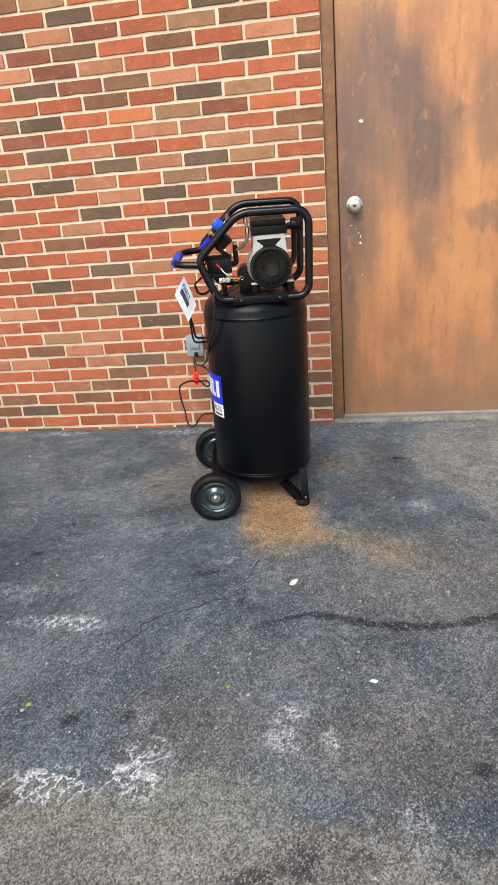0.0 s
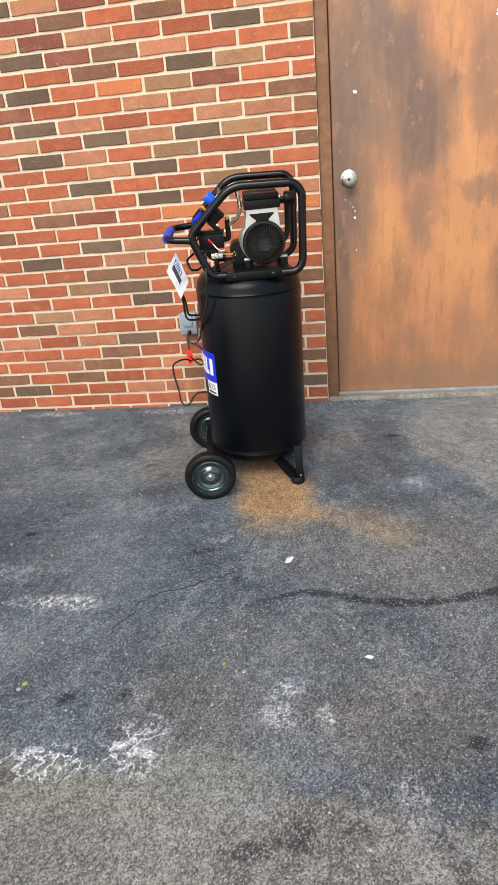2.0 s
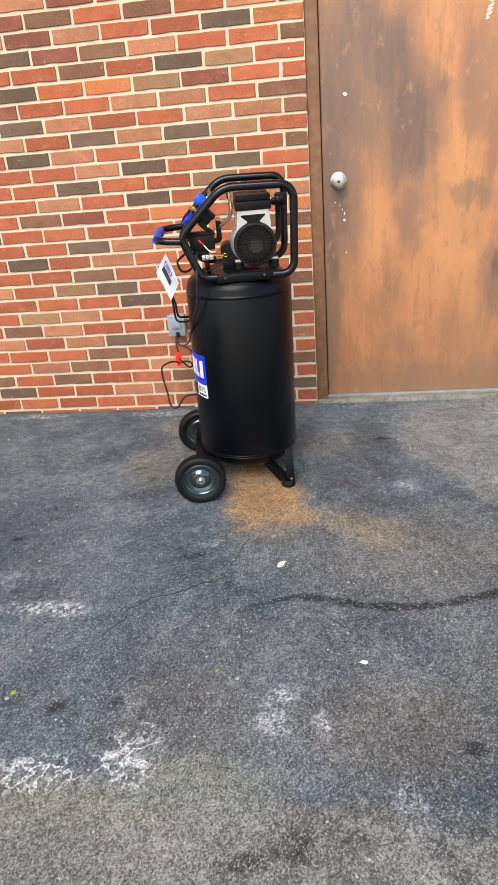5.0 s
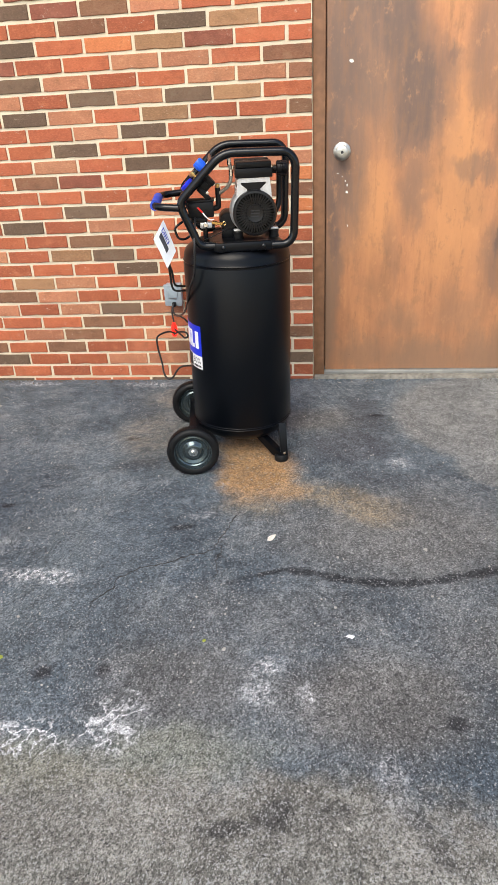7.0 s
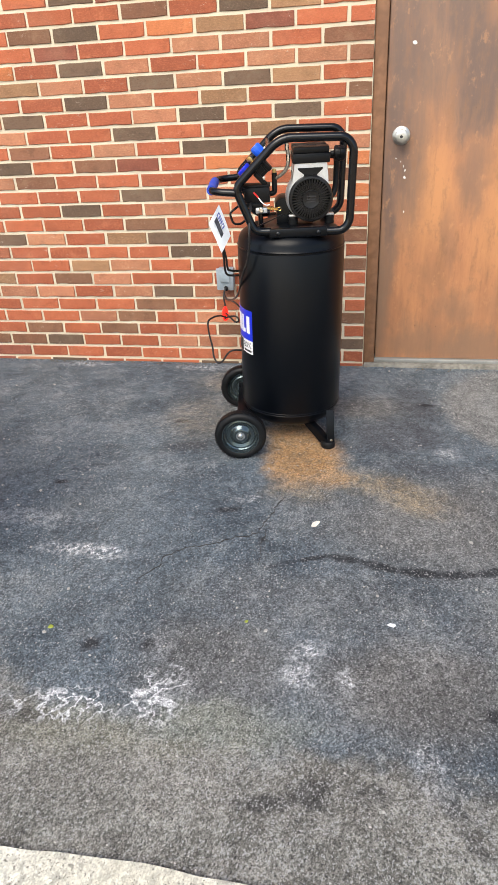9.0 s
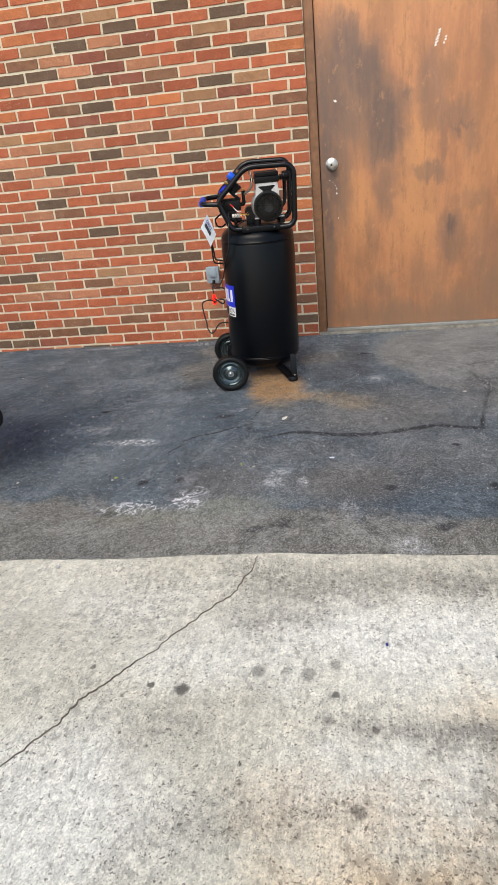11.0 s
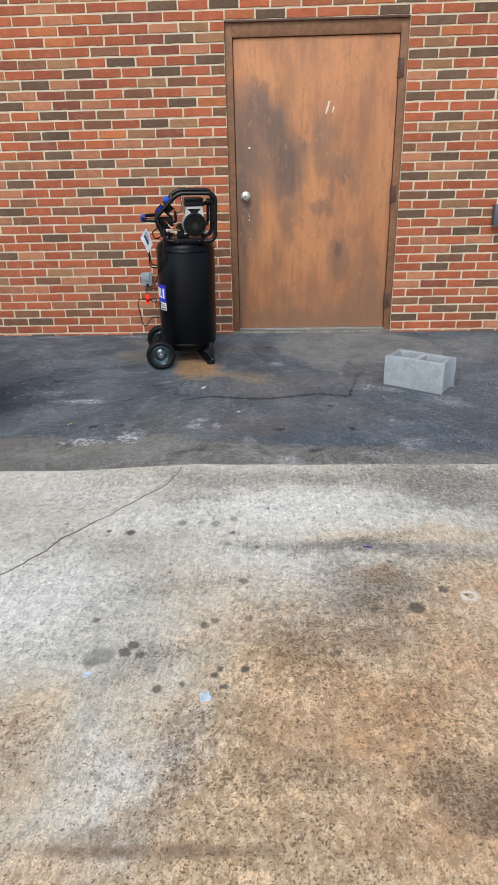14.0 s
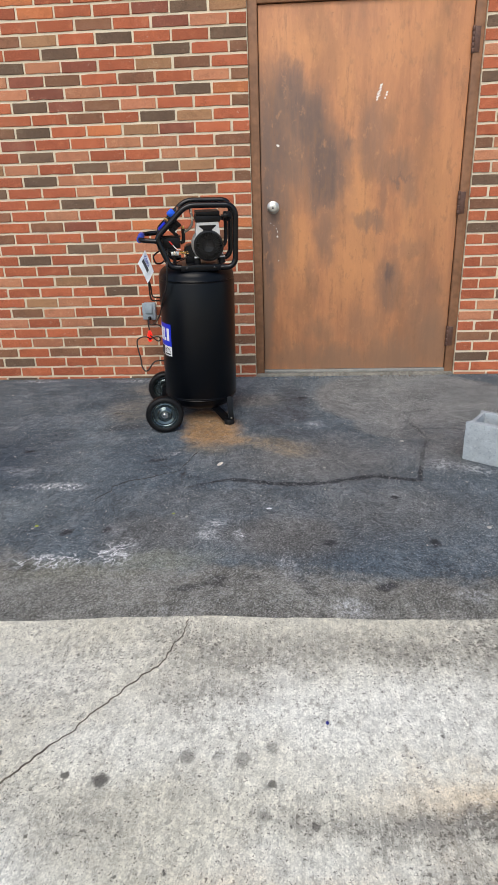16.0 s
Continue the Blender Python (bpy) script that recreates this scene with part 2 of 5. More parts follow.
    for k, (p, q) in enumerate(zip(line, line[1:])):
        dx, dy = q[0] - p[0], q[1] - p[1]
        wide = 0.011 if k < 2 else 0.019 if k < 8 else 0.014 if k < 10 else 0.011
        runs.append(((p[0] + q[0]) / 2, (p[1] + q[1]) / 2, math.hypot(dx, dy) * 0.60, wide, math.degrees(math.atan2(dy, dx)), 0.5 if k == 0 else 0.86 if k < 11 else 0.42))
    runs += [(0.95, -0.66, 0.10, 0.009, 20, 0.5), (1.03, -0.92, 0.12, 0.009, -5, 0.5)]
    seam = n.spots(n.flat(n.warp(pos, 48.0, (0.026, 0.026, 0), 4)), runs, 0.38)
    col = n.mix(n.math("MULTIPLY", seam, n.ramp(patch, 0.30, 0.50, 0.7, 1.0)), col, (0.027, 0.029, 0.033))
    # orange sandy dust fallen by the wheels
    sandy = n.flat(n.warp(n.warp(pos, 8.0, (0.13, 0.13, 0), 4), 60.0, (0.035, 0.035, 0), 4))
    sand = n.spots(sandy, ((-0.205, -0.93, 0.15, 0.19, -12, 0.82), (-0.13, -1.03, 0.13, 0.08, -15, 0.6), (-0.26, -0.78, 0.12, 0.16, 0, 0.75), (-0.30, -1.00, 0.07, 0.05, 0, 0.8)), 0.35)
    thin = n.spots(sandy, ((0.11, -1.10, 0.22, 0.080, -22, 0.6), (0.20, -1.19, 0.13, 0.06, -20, 0.55), (-0.20, -1.16, 0.12, 0.07, 0, 0.45), (-0.70, -0.62, 0.14, 0.20, 10, 0.32), (-0.52, -0.22, 0.26, 0.14, 0, 0.42)), 0.6)
    hold = n.ramp(n.math("ADD", n.math("MULTIPLY", patch, 0.5), n.math("MULTIPLY", fine, 0.5)), 0.38, 0.60, 0.18, 1.0)
    col = n.mix(n.math("MULTIPLY", thin, hold), col, (0.36, 0.262, 0.140))
    col = n.mix(n.math("MULTIPLY", sand, n.ramp(hold, 0.3, 0.9, 0.72, 1.0)), col, n.mix(n.ramp(patch, 0.4, 0.62), (0.50, 0.285, 0.110), (0.43, 0.23, 0.085)))
    # pale scuffs: branching veins and rubbed stone
    vein = n.ramp(n.veins(15.0, pos, 0.028, 26.0), 0.075, 0.02)
    rub = n.ramp(n.noise(62, 6, 0.82, pos), 0.455, 0.57)
    veiny = n.spots(ragged, ((-0.68, -2.135, 0.16, 0.055, 5, 0.9), (-0.46, -2.08, 0.085, 0.075, 30, 0.95), (-0.46, -2.03, 0.065, 0.026, 40, 0.8), (-0.55, -2.12, 0.06, 0.025, 0, 0.5), (0.21, -2.20, 0.03, 0.07, 15, 0.6)), 0.45)
    rubbed = n.spots(ragged, ((-0.86, -1.57, 0.14, 0.030, -3, 0.85), (-0.10, -1.99, 0.042, 0.038, 0, 0.8), (-0.09, -1.905, 0.055, 0.028, 25, 0.7), (0.02, -2.0, 0.020, 0.035, 10, 0.85), (0.21, -2.22, 0.030, 0.07, 15, 0.4),
                              (-0.49, -1.92, 0.03, 0.05, 20, 0.3), (-0.45, -2.08, 0.055, 0.045, 20, 0.32), (-0.68, -2.13, 0.09, 0.02, 0, 0.15), (-1.08, -1.42, 0.16, 0.05, 0, 0.25), (-0.38, -1.22, 0.05, 0.02, 15, 0.5),
                              (0.93, -1.36, 0.06, 0.07, 20, 0.5), (1.07, -1.42, 0.10, 0.04, -30, 0.6), (0.42, -2.44, 0.06, 0.04, 0, 0.6), (1.05, -2.25, 0.09, 0.07, 30, 0.45), (1.35, -1.62, 0.14, 0.07, -30, 0.45),
                              (0.82, -2.37, 0.05, 0.03, 0, 0.6), (-0.80, -0.06, 0.2, 0.03, 0, 0.45), (-1.5, -0.05, 0.14, 0.025, 0, 0.6), (0.35, -0.85, 0.05, 0.04, 0, 0.4)), 0.55)
    pale = n.math("MAXIMUM", n.math("MULTIPLY", veiny, vein), n.math("MULTIPLY", rubbed, rub))
    col = n.mix(n.math("MULTIPLY", pale, 0.95), col, (0.68, 0.69, 0.70))
    # stone by stone: lighter and darker grains, bare pale ones where the surface is worn, black gaps between
    worn = n.math("ADD", n.math("ADD", n.math("MULTIPLY", bare, 0.55), n.math("MULTIPLY", dusty, 0.35)), n.ramp(n.noise(2.6, 5, 0.65, pos), 0.38, 0.66, 0.05, 0.5))
    worn = n.math("SUBTRACT", worn, n.math("MULTIPLY", seal, 0.5))
    tone = n.math("MULTIPLY", n.math("MULTIPLY", n.ramp(stone, 0.05, 0.95, 0.62, 1.48), n.ramp(gravel, 0.05, 0.95, 0.60, 1.52)), n.math("MULTIPLY", n.ramp(patch, 0.3, 0.7, 0.80, 1.25), n.ramp(n.noise(3.2, 5, 0.65, pos), 0.36, 0.64, 0.86, 1.16)))
    col = n.tint(col, tone)
    show = n.math("ADD", n.math("MULTIPLY", stone, 0.55), n.math("MULTIPLY", gravel, 0.45))
    show = n.ramp(n.math("ADD", show, n.math("MULTIPLY", worn, 0.17)), 0.785, 0.82, 0.0, 0.88)
    col = n.mix(show, col, n.mix(stone, (0.34, 0.34, 0.335), (0.52, 0.52, 0.51)))
    gaps = n.math("MAXIMUM", n.ramp(n.noise(165, 3, 0.6, pos), 0.40, 0.34, 0.0, 0.75), n.ramp(fine, 0.44, 0.35, 0.0, 0.6))
    col = n.mix(n.math("MULTIPLY", gaps, n.ramp(sand, 0.0, 1.0, 1.0, 0.28)), col, (0.030, 0.033, 0.039))
    h = n.math("ADD", n.math("ADD", fine, n.math("MULTIPLY", gaps, -0.8)), n.math("MULTIPLY", gravel, 0.55))
    return n.finish(col, n.ramp(mid, 0.3, 0.7, 0.78, 0.97), n.bump(h, 0.9, 0.006))


def concrete_material():
    n = Nodes("concrete", 0.92)
    n.bsdf.inputs["Specular IOR Level"].default_value = 0.3
    pos = n.place(True)
    sep = n.add("SeparateXYZ", Vector=pos)
    fine = n.noise(230, 5, 0.8, pos)
    mid = n.noise(9, 6, 0.72, pos)
    broad = n.noise(1.7, 5, 0.6, pos)
    soft = n.flat(n.warp(pos, 4.0, (0.34, 0.34, 0), 7))
    round_ = n.flat(n.warp(pos, 55.0, (0.030, 0.026, 0), 4))
    # cool grey slab, washed paler in places
    col = n.mix(n.ramp(broad, 0.36, 0.64), (0.672, 0.645, 0.538), (0.568, 0.540, 0.440))
    col = n.mix(n.ramp(mid, 0.50, 0.70, 0.0, 0.45), col, (0.44, 0.43, 0.375))
    washed = n.spots(soft, ((0.45, -2.88, 0.62, 0.15, 0, 0.75), (-0.50, -3.50, 0.28, 0.26, 0, 0.7), (-0.10, -2.98, 0.30, 0.10, 0, 0.5), (-0.02, -4.20, 0.10, 0.30, -8, 0.5), (-0.50, -2.72, 0.22, 0.12, 0, 0.35), (0.35, -3.33, 0.24, 0.12, 0, 0.5), (1.25, -3.0, 0.16, 0.10, 0, 0.6)), 0.7)
    col = n.mix(washed, col, (0.772, 0.765, 0.692))
    # rusty wash over the middle of the lot
    stray = n.math("MULTIPLY", n.math("SUBTRACT", n.noise(3.0, 7, 0.72, pos), 0.5), 1.1)
    along = n.ramp(n.math("ADD", n.math("MULTIPLY", sep.outputs["Y"], -1.0), stray), 3.10, 3.95)
    across = n.ramp(n.math("ADD", n.math("ADD", sep.outputs["X"], n.math("MULTIPLY", sep.outputs["Y"], -0.30)), stray), 0.98, 1.55)
    deep = n.ramp(n.math("ADD", n.math("MULTIPLY", sep.outputs["Y"], -1.0), n.math("MULTIPLY", stray, 0.4)), 4.22, 4.48)
    rust = n.math("MAXIMUM", n.math("MULTIPLY", along, across), n.math("MULTIPLY", deep, 0.8))
    extra = n.spots(soft, ((-0.34, -4.08, 0.16, 0.22, 0, 0.65), (0.20, -3.66, 0.20, 0.16, 0, 0.6), (0.72, -3.40, 0.12, 0.07, 0, 0.6), (1.08, -3.40, 0.26, 0.16, 0, 0.75), (0.95, -3.10, 0.42, 0.07, 0, 0.45), (0.16, -3.42, 0.18, 0.10, 0, 0.3)), 0.6)
    rust = n.math("MAXIMUM", rust, extra)
    warm = n.mix(n.ramp(n.noise(5.5, 6, 0.72, pos), 0.38, 0.62), (0.83, 0.585, 0.33), (0.66, 0.485, 0.29))
    col = n.mix(n.math("MULTIPLY", rust, 0.86), col, warm)
    orange = n.spots(soft, ((0.62, -4.02, 0.22, 0.16, 20, 0.7), (0.95, -3.72, 0.26, 0.14, 0, 0.5), (1.10, -3.46, 0.20, 0.10, 0, 0.5), (0.70, -3.38, 0.08, 0.05, 0, 0.5), (0.80, -4.30, 0.25, 0.12, 0, 0.55), (0.34, -4.02, 0.14, 0.12, 0, 0.35)), 0.7)
    col = n.mix(n.math("MULTIPLY", orange, n.ramp(mid, 0.35, 0.6, 0.5, 1.0)), col, (0.56, 0.295, 0.125))
    # brown blotches in the rusty ground
    blot = n.ramp(n.noise(6.5, 7, 0.75, n.add("Mapping", Vector=pos, Location=(3.0, 8.0, 0.0)).outputs[0]), 0.50, 0.64)
    col = n.mix(n.math("MULTIPLY", n.math("MULTIPLY", blot, rust), 0.55), col, (0.37, 0.245, 0.135))
    # grey tyre and water marks, broken up by the broom lines
    broom = n.noise(6, 4, 0.75, pos, (38.0, 1.3, 1))
    brush = n.noise(6, 4, 0.7, pos, (14.0, 0.8, 1))
    grime = n.spots(soft, ((1.10, -2.70, 0.34, 0.20, -15, 0.95), (0.52, -2.64, 0.30, 0.07, 0, 0.6), (0.10, -2.66, 0.24, 0.09, 0, 0.65), (0.02, -2.79, 0.16, 0.05, 0, 0.5), (0.64, -3.19, 0.34, 0.055, -4, 0.95), (0.68, -3.47, 0.19, 0.11, 15, 0.95), (0.55, -3.36, 0.10, 0.10, 0, 0.6),
                            (1.0, -3.22, 0.2, 0.06, 0, 0.6), (1.50, -2.8, 0.4, 0.3, 10, 0.9), (-0.02, -3.44, 0.26, 0.05, 15, 0.3), (0.79, -4.20, 0.12, 0.075, -15, 0.97), (-0.30, -3.20, 0.16, 0.08, 0, 0.3), (-0.02, -3.78, 0.14, 0.05, 15, 0.4),
                            (0.44, -3.72, 0.12, 0.10, 0, 0.4), (0.60, -3.66, 0.16, 0.07, 0, 0.5), (0.04, -4.12, 0.05, 0.14, 0, 0.45), (0.40, -4.16, 0.16, 0.05, -8, 0.5)), 0.75)
    wear = n.ramp(n.math("ADD", n.math("MULTIPLY", broom, 0.28), n.math("MULTIPLY", n.noise(48, 6, 0.82, pos), 0.72)), 0.44, 0.56)
    col = n.mix(n.math("MULTIPLY", grime, n.ramp(wear, 0, 1, 0.35, 0.92)), col, (0.205, 0.19, 0.165))
    band = n.spots(round_, ((0.08, -4.365, 0.30, 0.018, 1, 0.85), (0.36, -4.10, 0.10, 0.014, -25, 0.5), (-0.06, -4.34, 0.09, 0.03, 0, 0.6), (0.02, -4.30, 0.04, 0.06, 10, 0.45)), 0.6)
    col = n.mix(n.math("MULTIPLY", band, n.ramp(mid, 0.35, 0.6, 0.55, 1.0)), col, (0.20, 0.135, 0.085))
    # broom lines and sandy grain
    tone = n.math("MULTIPLY", n.math("MULTIPLY", n.ramp(brush, 0.34, 0.66, 1.05, 0.94), n.ramp(broom, 0.34, 0.66, 1.05, 0.94)), n.math("MULTIPLY", n.ramp(n.cells(260, pos, "Color"), 0.0, 1.0, 0.80, 1.19), n.ramp(n.noise(30, 7, 0.85, pos), 0.40, 0.60, 1.14, 0.85)))
    col = n.tint(col, tone)
    # pits: small dark pockets with crisp rims, thicker in patches
    level = n.math("ADD", n.math("MULTIPLY", n.math("SUBTRACT", n.noise(3.2, 6, 0.72, pos), 0.5), 0.40), n.math("MULTIPLY", rust, 0.095))
    level = n.math("ADD", level, n.math("MULTIPLY", grime, 0.15))
    pits = None
    for scale, weight, cut in ((70, 0.75, 0.72), (125, 0.95, 0.45), (230, 0.9, 0.36)):
        size = n.math("ADD", n.cells(scale, round_, "Color"), n.math("MULTIPLY", level, 1.9))
        hole = n.ramp(n.math("SUBTRACT", n.cells(scale, round_), n.ramp(size, cut, 1.25, 0.0, 0.55)), 0.05, -0.05, 0.0, weight)
        pits = hole if pits is None else n.math("MAXIMUM", pits, hole)
    smut = n.ramp(n.math("ADD", n.noise(42, 6, 0.76, pos, (1.25, 0.8, 1)), n.math("MULTIPLY", level, 0.70)), 0.535, 0.615)
    col = n.mix(n.math("MULTIPLY", smut, 0.64), col, n.mix(rust, (0.29, 0.275, 0.235), (0.36, 0.235, 0.125)))
    col = n.mix(n.math("MULTIPLY", pits, 0.90), col, n.mix(rust, (0.115, 0.105, 0.088), (0.145, 0.090, 0.05)))
    col = n.mix(n.ramp(fine, 0.43, 0.34, 0.0, 0.55), col, (0.22, 0.195, 0.155))
    col = n.mix(n.ramp(n.noise(95, 4, 0.7, pos), 0.61, 0.68, 0.0, 0.5), col, (0.83, 0.80, 0.72))
    # dark drips, and a paler damp pair
    drip = n.dots(round_, (
        (-0.33, -3.08, 0.0109, 0.85), (-0.24, -3.09, 0.0193, 0.85), (-0.335, -3.115, 0.0042, 0.72), (-0.04, -3.02, 0.0202, 0.54), (0.04, -3.015, 0.0151, 0.36), (0.10, -3.025, 0.0185, 0.54), (0.17, -2.99, 0.0168, 0.50), (0.17, -3.09, 0.0118, 0.77),
        (0.16, -3.17, 0.0134, 0.36), (0.23, -3.40, 0.0168, 0.63), (0.81, -3.54, 0.0286, 0.81), (0.92, -3.44, 0.0185, 0.68), (-0.125, -3.755, 0.0202, 0.77), (-0.105, -3.725, 0.0185, 0.77), (-0.075, -3.765, 0.0151, 0.77), (-0.25, -3.61, 0.0126, 0.72),
        (0.16, -3.845, 0.0118, 0.85), (0.175, -3.82, 0.0109, 0.85), (0.25, -3.82, 0.0143, 0.85), (0.19, -3.89, 0.0118, 0.81), (0.07, -3.88, 0.0101, 0.77), (0.0, -3.90, 0.0168, 0.77), (0.11, -3.63, 0.0168, 0.72), (0.14, -3.61, 0.0126, 0.63),
        (0.53, -3.75, 0.0134, 0.63), (0.27, -3.19, 0.0101, 0.72), (0.67, -3.55, 0.0101, 0.63), (-0.52, -3.02, 0.0084, 0.72), (0.25, -3.60, 0.0134, 0.45), (-0.98, -2.82, 0.0150, 0.85), (0.99, -3.47, 0.0084, 0.81), (-0.05, -3.30, 0.0059, 0.81), (0.76, -3.28, 0.0101, 0.63)))
    damp = n.spots(round_, ((-0.20, -3.775, 0.050, 0.036, 25, 0.62), (-0.215, -3.80, 0.026, 0.018, 20, 0.8)), 0.30)
    col = n.mix(damp, col, (0.19, 0.185, 0.165))
    col = n.mix(drip, col, (0.070, 0.063, 0.056))
    ring = n.math("SUBTRACT", n.dots(round_, ((1.0, -3.475, 0.030, 0.9),)), n.dots(round_, ((1.0, -3.475, 0.018, 0.9),)))
    col = n.mix(ring, col, (0.80, 0.76, 0.68))
    h = n.math("ADD", n.math("MULTIPLY", n.math("ADD", brush, broom), 0.4), n.math("MULTIPLY", n.math("ADD", fine, n.noise(70, 4, 0.7, pos)), 0.7))
    return n.finish(col, None, n.bump(h, 0.5, 0.004))


def door_paint():
    n = Nodes("weathered_door_paint", 0.5)
    n.bsdf.inputs["Specular IOR Level"].default_value = 0.3
    pos = n.place(True)
    swap = n.add("SeparateXYZ", Vector=pos)
    face = n.add("CombineXYZ", X=swap.outputs["X"], Y=swap.outputs["Z"]).outputs[0]
    # patches drawn out up and down by the brush and the rain
    drawn = n.flat(n.warp(n.warp(face, 3.5, (0.14, 0.22, 0), 4), 9.0, (0.03, 0.26, 0), 4, (2.6, 0.30, 1)))
    streak = n.noise(7, 5, 0.65, face, (1.0, 0.16, 1.0))
    wisps = n.noise(26, 5, 0.7, face, (1.0, 0.11, 1.0))
    cloud = n.noise(3.4, 6, 0.65, face, (1, 0.5, 1), 0.2)
    mottle = n.noise(17, 6, 0.78, face, (1, 0.5, 1))
    col = n.mix(n.ramp(streak, 0.36, 0.64), (0.39, 0.178, 0.092), (0.535, 0.243, 0.116))
    col = n.mix(n.math("MULTIPLY", n.ramp(cloud, 0.47, 0.62), 0.45), col, (0.31, 0.160, 0.086))
    bright = n.spots(drawn, ((0.63, 1.06, 0.075, 0.26, 0, 0.85), (0.27, 0.82, 0.10, 0.22, 0, 0.75), (0.62, 0.72, 0.13, 0.24, 0, 0.6), (0.25, 1.90, 0.14, 0.09, 0, 0.6), (0.55, 1.72, 0.05, 0.18, 0, 0.5), (0.85, 1.88, 0.25, 0.12, 0, 0.4), (1.12, 1.15, 0.07, 0.30, 0, 0.45), (0.95, 0.95, 0.05, 0.2, 0, 0.4), (0.22, 1.62, 0.03, 0.06, 0, 0.5)), 0.7)
    col = n.mix(bright, col, (0.60, 0.280, 0.122))
    brown = n.spots(drawn, ((0.19, 1.42, 0.25, 0.34, 12, 0.97), (0.40, 1.26, 0.16, 0.26, 15, 0.92), (0.11, 1.00, 0.13, 0.36, 0, 0.95), (0.08, 0.62, 0.05, 0.40, 0, 0.8), (0.72, 1.42, 0.09, 0.20, 0, 0.7), (0.85, 1.25, 0.13, 0.09, 0, 0.7), (0.70, 0.97, 0.11, 0.07, 0, 0.75),
                            (0.45, 0.90, 0.06, 0.18, 0, 0.7), (0.85, 0.55, 0.10, 0.17, 0, 0.7), (0.95, 1.10, 0.05, 0.12, 0, 0.6), (1.08, 0.42, 0.12, 0.24, 0, 0.5), (0.56, 1.38, 0.06, 0.12, 20, 0.7), (0.93, 0.78, 0.12, 0.07, 0, 0.4), (0.37, 0.62, 0.035, 0.16, 0, 0.4), (1.02, 1.62, 0.05, 0.2, 0, 0.3)), 0.5)
    col = n.mix(n.math("MULTIPLY", brown, n.ramp(wisps, 0.34, 0.66, 1.0, 0.72)), col, (0.212, 0.134, 0.096))
    # the darkest, unfaded streaks round the lock side
    dark = n.spots(drawn, ((0.24, 1.70, 0.08, 0.10, 20, 0.8), (0.34, 1.52, 0.12, 0.18, 25, 0.85), (0.44, 1.28, 0.10, 0.19, 8, 0.9), (0.12, 1.42, 0.08, 0.24, 0, 0.7), (0.10, 1.02, 0.05, 0.30, 0, 0.75), (0.09, 0.70, 0.022, 0.14, 0, 0.8), (0.85, 0.61, 0.028, 0.055, 0, 0.85), (0.78, 1.12, 0.022, 0.09, 0, 0.5), (0.90, 1.19, 0.07, 0.015, 0, 0.5), (0.57, 1.40, 0.04, 0.04, 0, 0.5)), 0.55)
    col = n.mix(n.math("MULTIPLY", dark, n.ramp(wisps, 0.32, 0.68, 1.0, 0.72)), col, (0.148, 0.102, 0.084))
    col = n.mix(n.math("MULTIPLY", n.ramp(wisps, 0.52, 0.66), n.ramp(mottle, 0.4, 0.6, 0.1, 0.45)), col, (0.25, 0.130, 0.070))
    col = n.mix(n.ramp(mottle, 0.52, 0.66, 0.0, 0.40), col, (0.27, 0.150, 0.085))
    col = n.mix(n.ramp(mottle, 0.45, 0.33, 0.0, 0.35), col, (0.62, 0.30, 0.135))
    splash = n.spots(drawn, ((0.24, 0.10, 0.16, 0.10, 0, 0.6), (0.55, 0.06, 0.24, 0.11, 0, 0.7), (0.90, 0.09, 0.22, 0.14, 0, 0.75), (1.16, 0.16, 0.12, 0.20, 0, 0.7), (0.05, 0.30, 0.05, 0.34, 0, 0.85), (0.42, 0.26, 0.10, 0.08, 0, 0.4), (0.70, 0.30, 0.12, 0.10, 0, 0.4)), 0.6)
    col = n.mix(splash, col, (0.255, 0.158, 0.104))
    nick = n.ramp(n.noise(48, 4, 0.7, face, (1, 0.7, 1)), 0.695, 0.72, 0.0, 0.8)
    col = n.mix(nick, col, (0.13, 0.07, 0.045))
    return n.finish(col, n.ramp(cloud, 0.3, 0.7, 0.45, 0.62), n.bump(n.noise(30, 3, 0.5, face, (1, 0.3, 1)), 0.12, 0.002))


MORTAR = mortar_material()
ASPHALT = asphalt_material()
CONCRETE = concrete_material()
DOOR_PAINT = door_paint()
FRAME_PAINT = plain("brown_frame_paint", (0.225, 0.112, 0.060), 0.55, 0.0, 0.2, 30, 0.1, 0.3)
HINGE_AND_SHADOW_BROWN = plain("hinge_and_shadow_brown", (0.10, 0.05, 0.035), 0.45, 0.2, 0.25, 60)
KNOB_METAL = plain("worn_knob_metal", (0.62, 0.60, 0.54), 0.36, 1.0, 0.15, 90, 0.05)
CHROME = plain("satin_chrome", (0.75, 0.74, 0.71), 0.22, 1.0, 0.05, 60, 0.02)
ALUMINIUM = plain("cast_aluminium", (0.66, 0.67, 0.68), 0.42, 0.75, 0.08, 150, 0.15)
SILL = plain("sill_stone", (0.21, 0.195, 0.165), 0.9, 0.0, 0.4, 50, 0.6)
THRESHOLD = plain("threshold_metal", (0.33, 0.33, 0.31), 0.45, 0.4, 0.12, 30, 0.1)
BLACK_PAINT = coat("black_powder_coat", (0.0018, 0.0026, 0.0042), 0.31, 0.19, 0.1)
BLACK_TUBE = coat("black_tube_paint", (0.0022, 0.0030, 0.0045), 0.17, 0.36, 0.05)
BLACK_PLASTIC = plain("black_plastic", (0.0042, 0.0042, 0.0048), 0.4, 0.0, 0.2, 200, 0.05, 0.22)
RUBBER = plain("rubber", (0.0058, 0.0062, 0.0070), 0.5, 0.0, 0.25, 120, 0.15, 0.22)
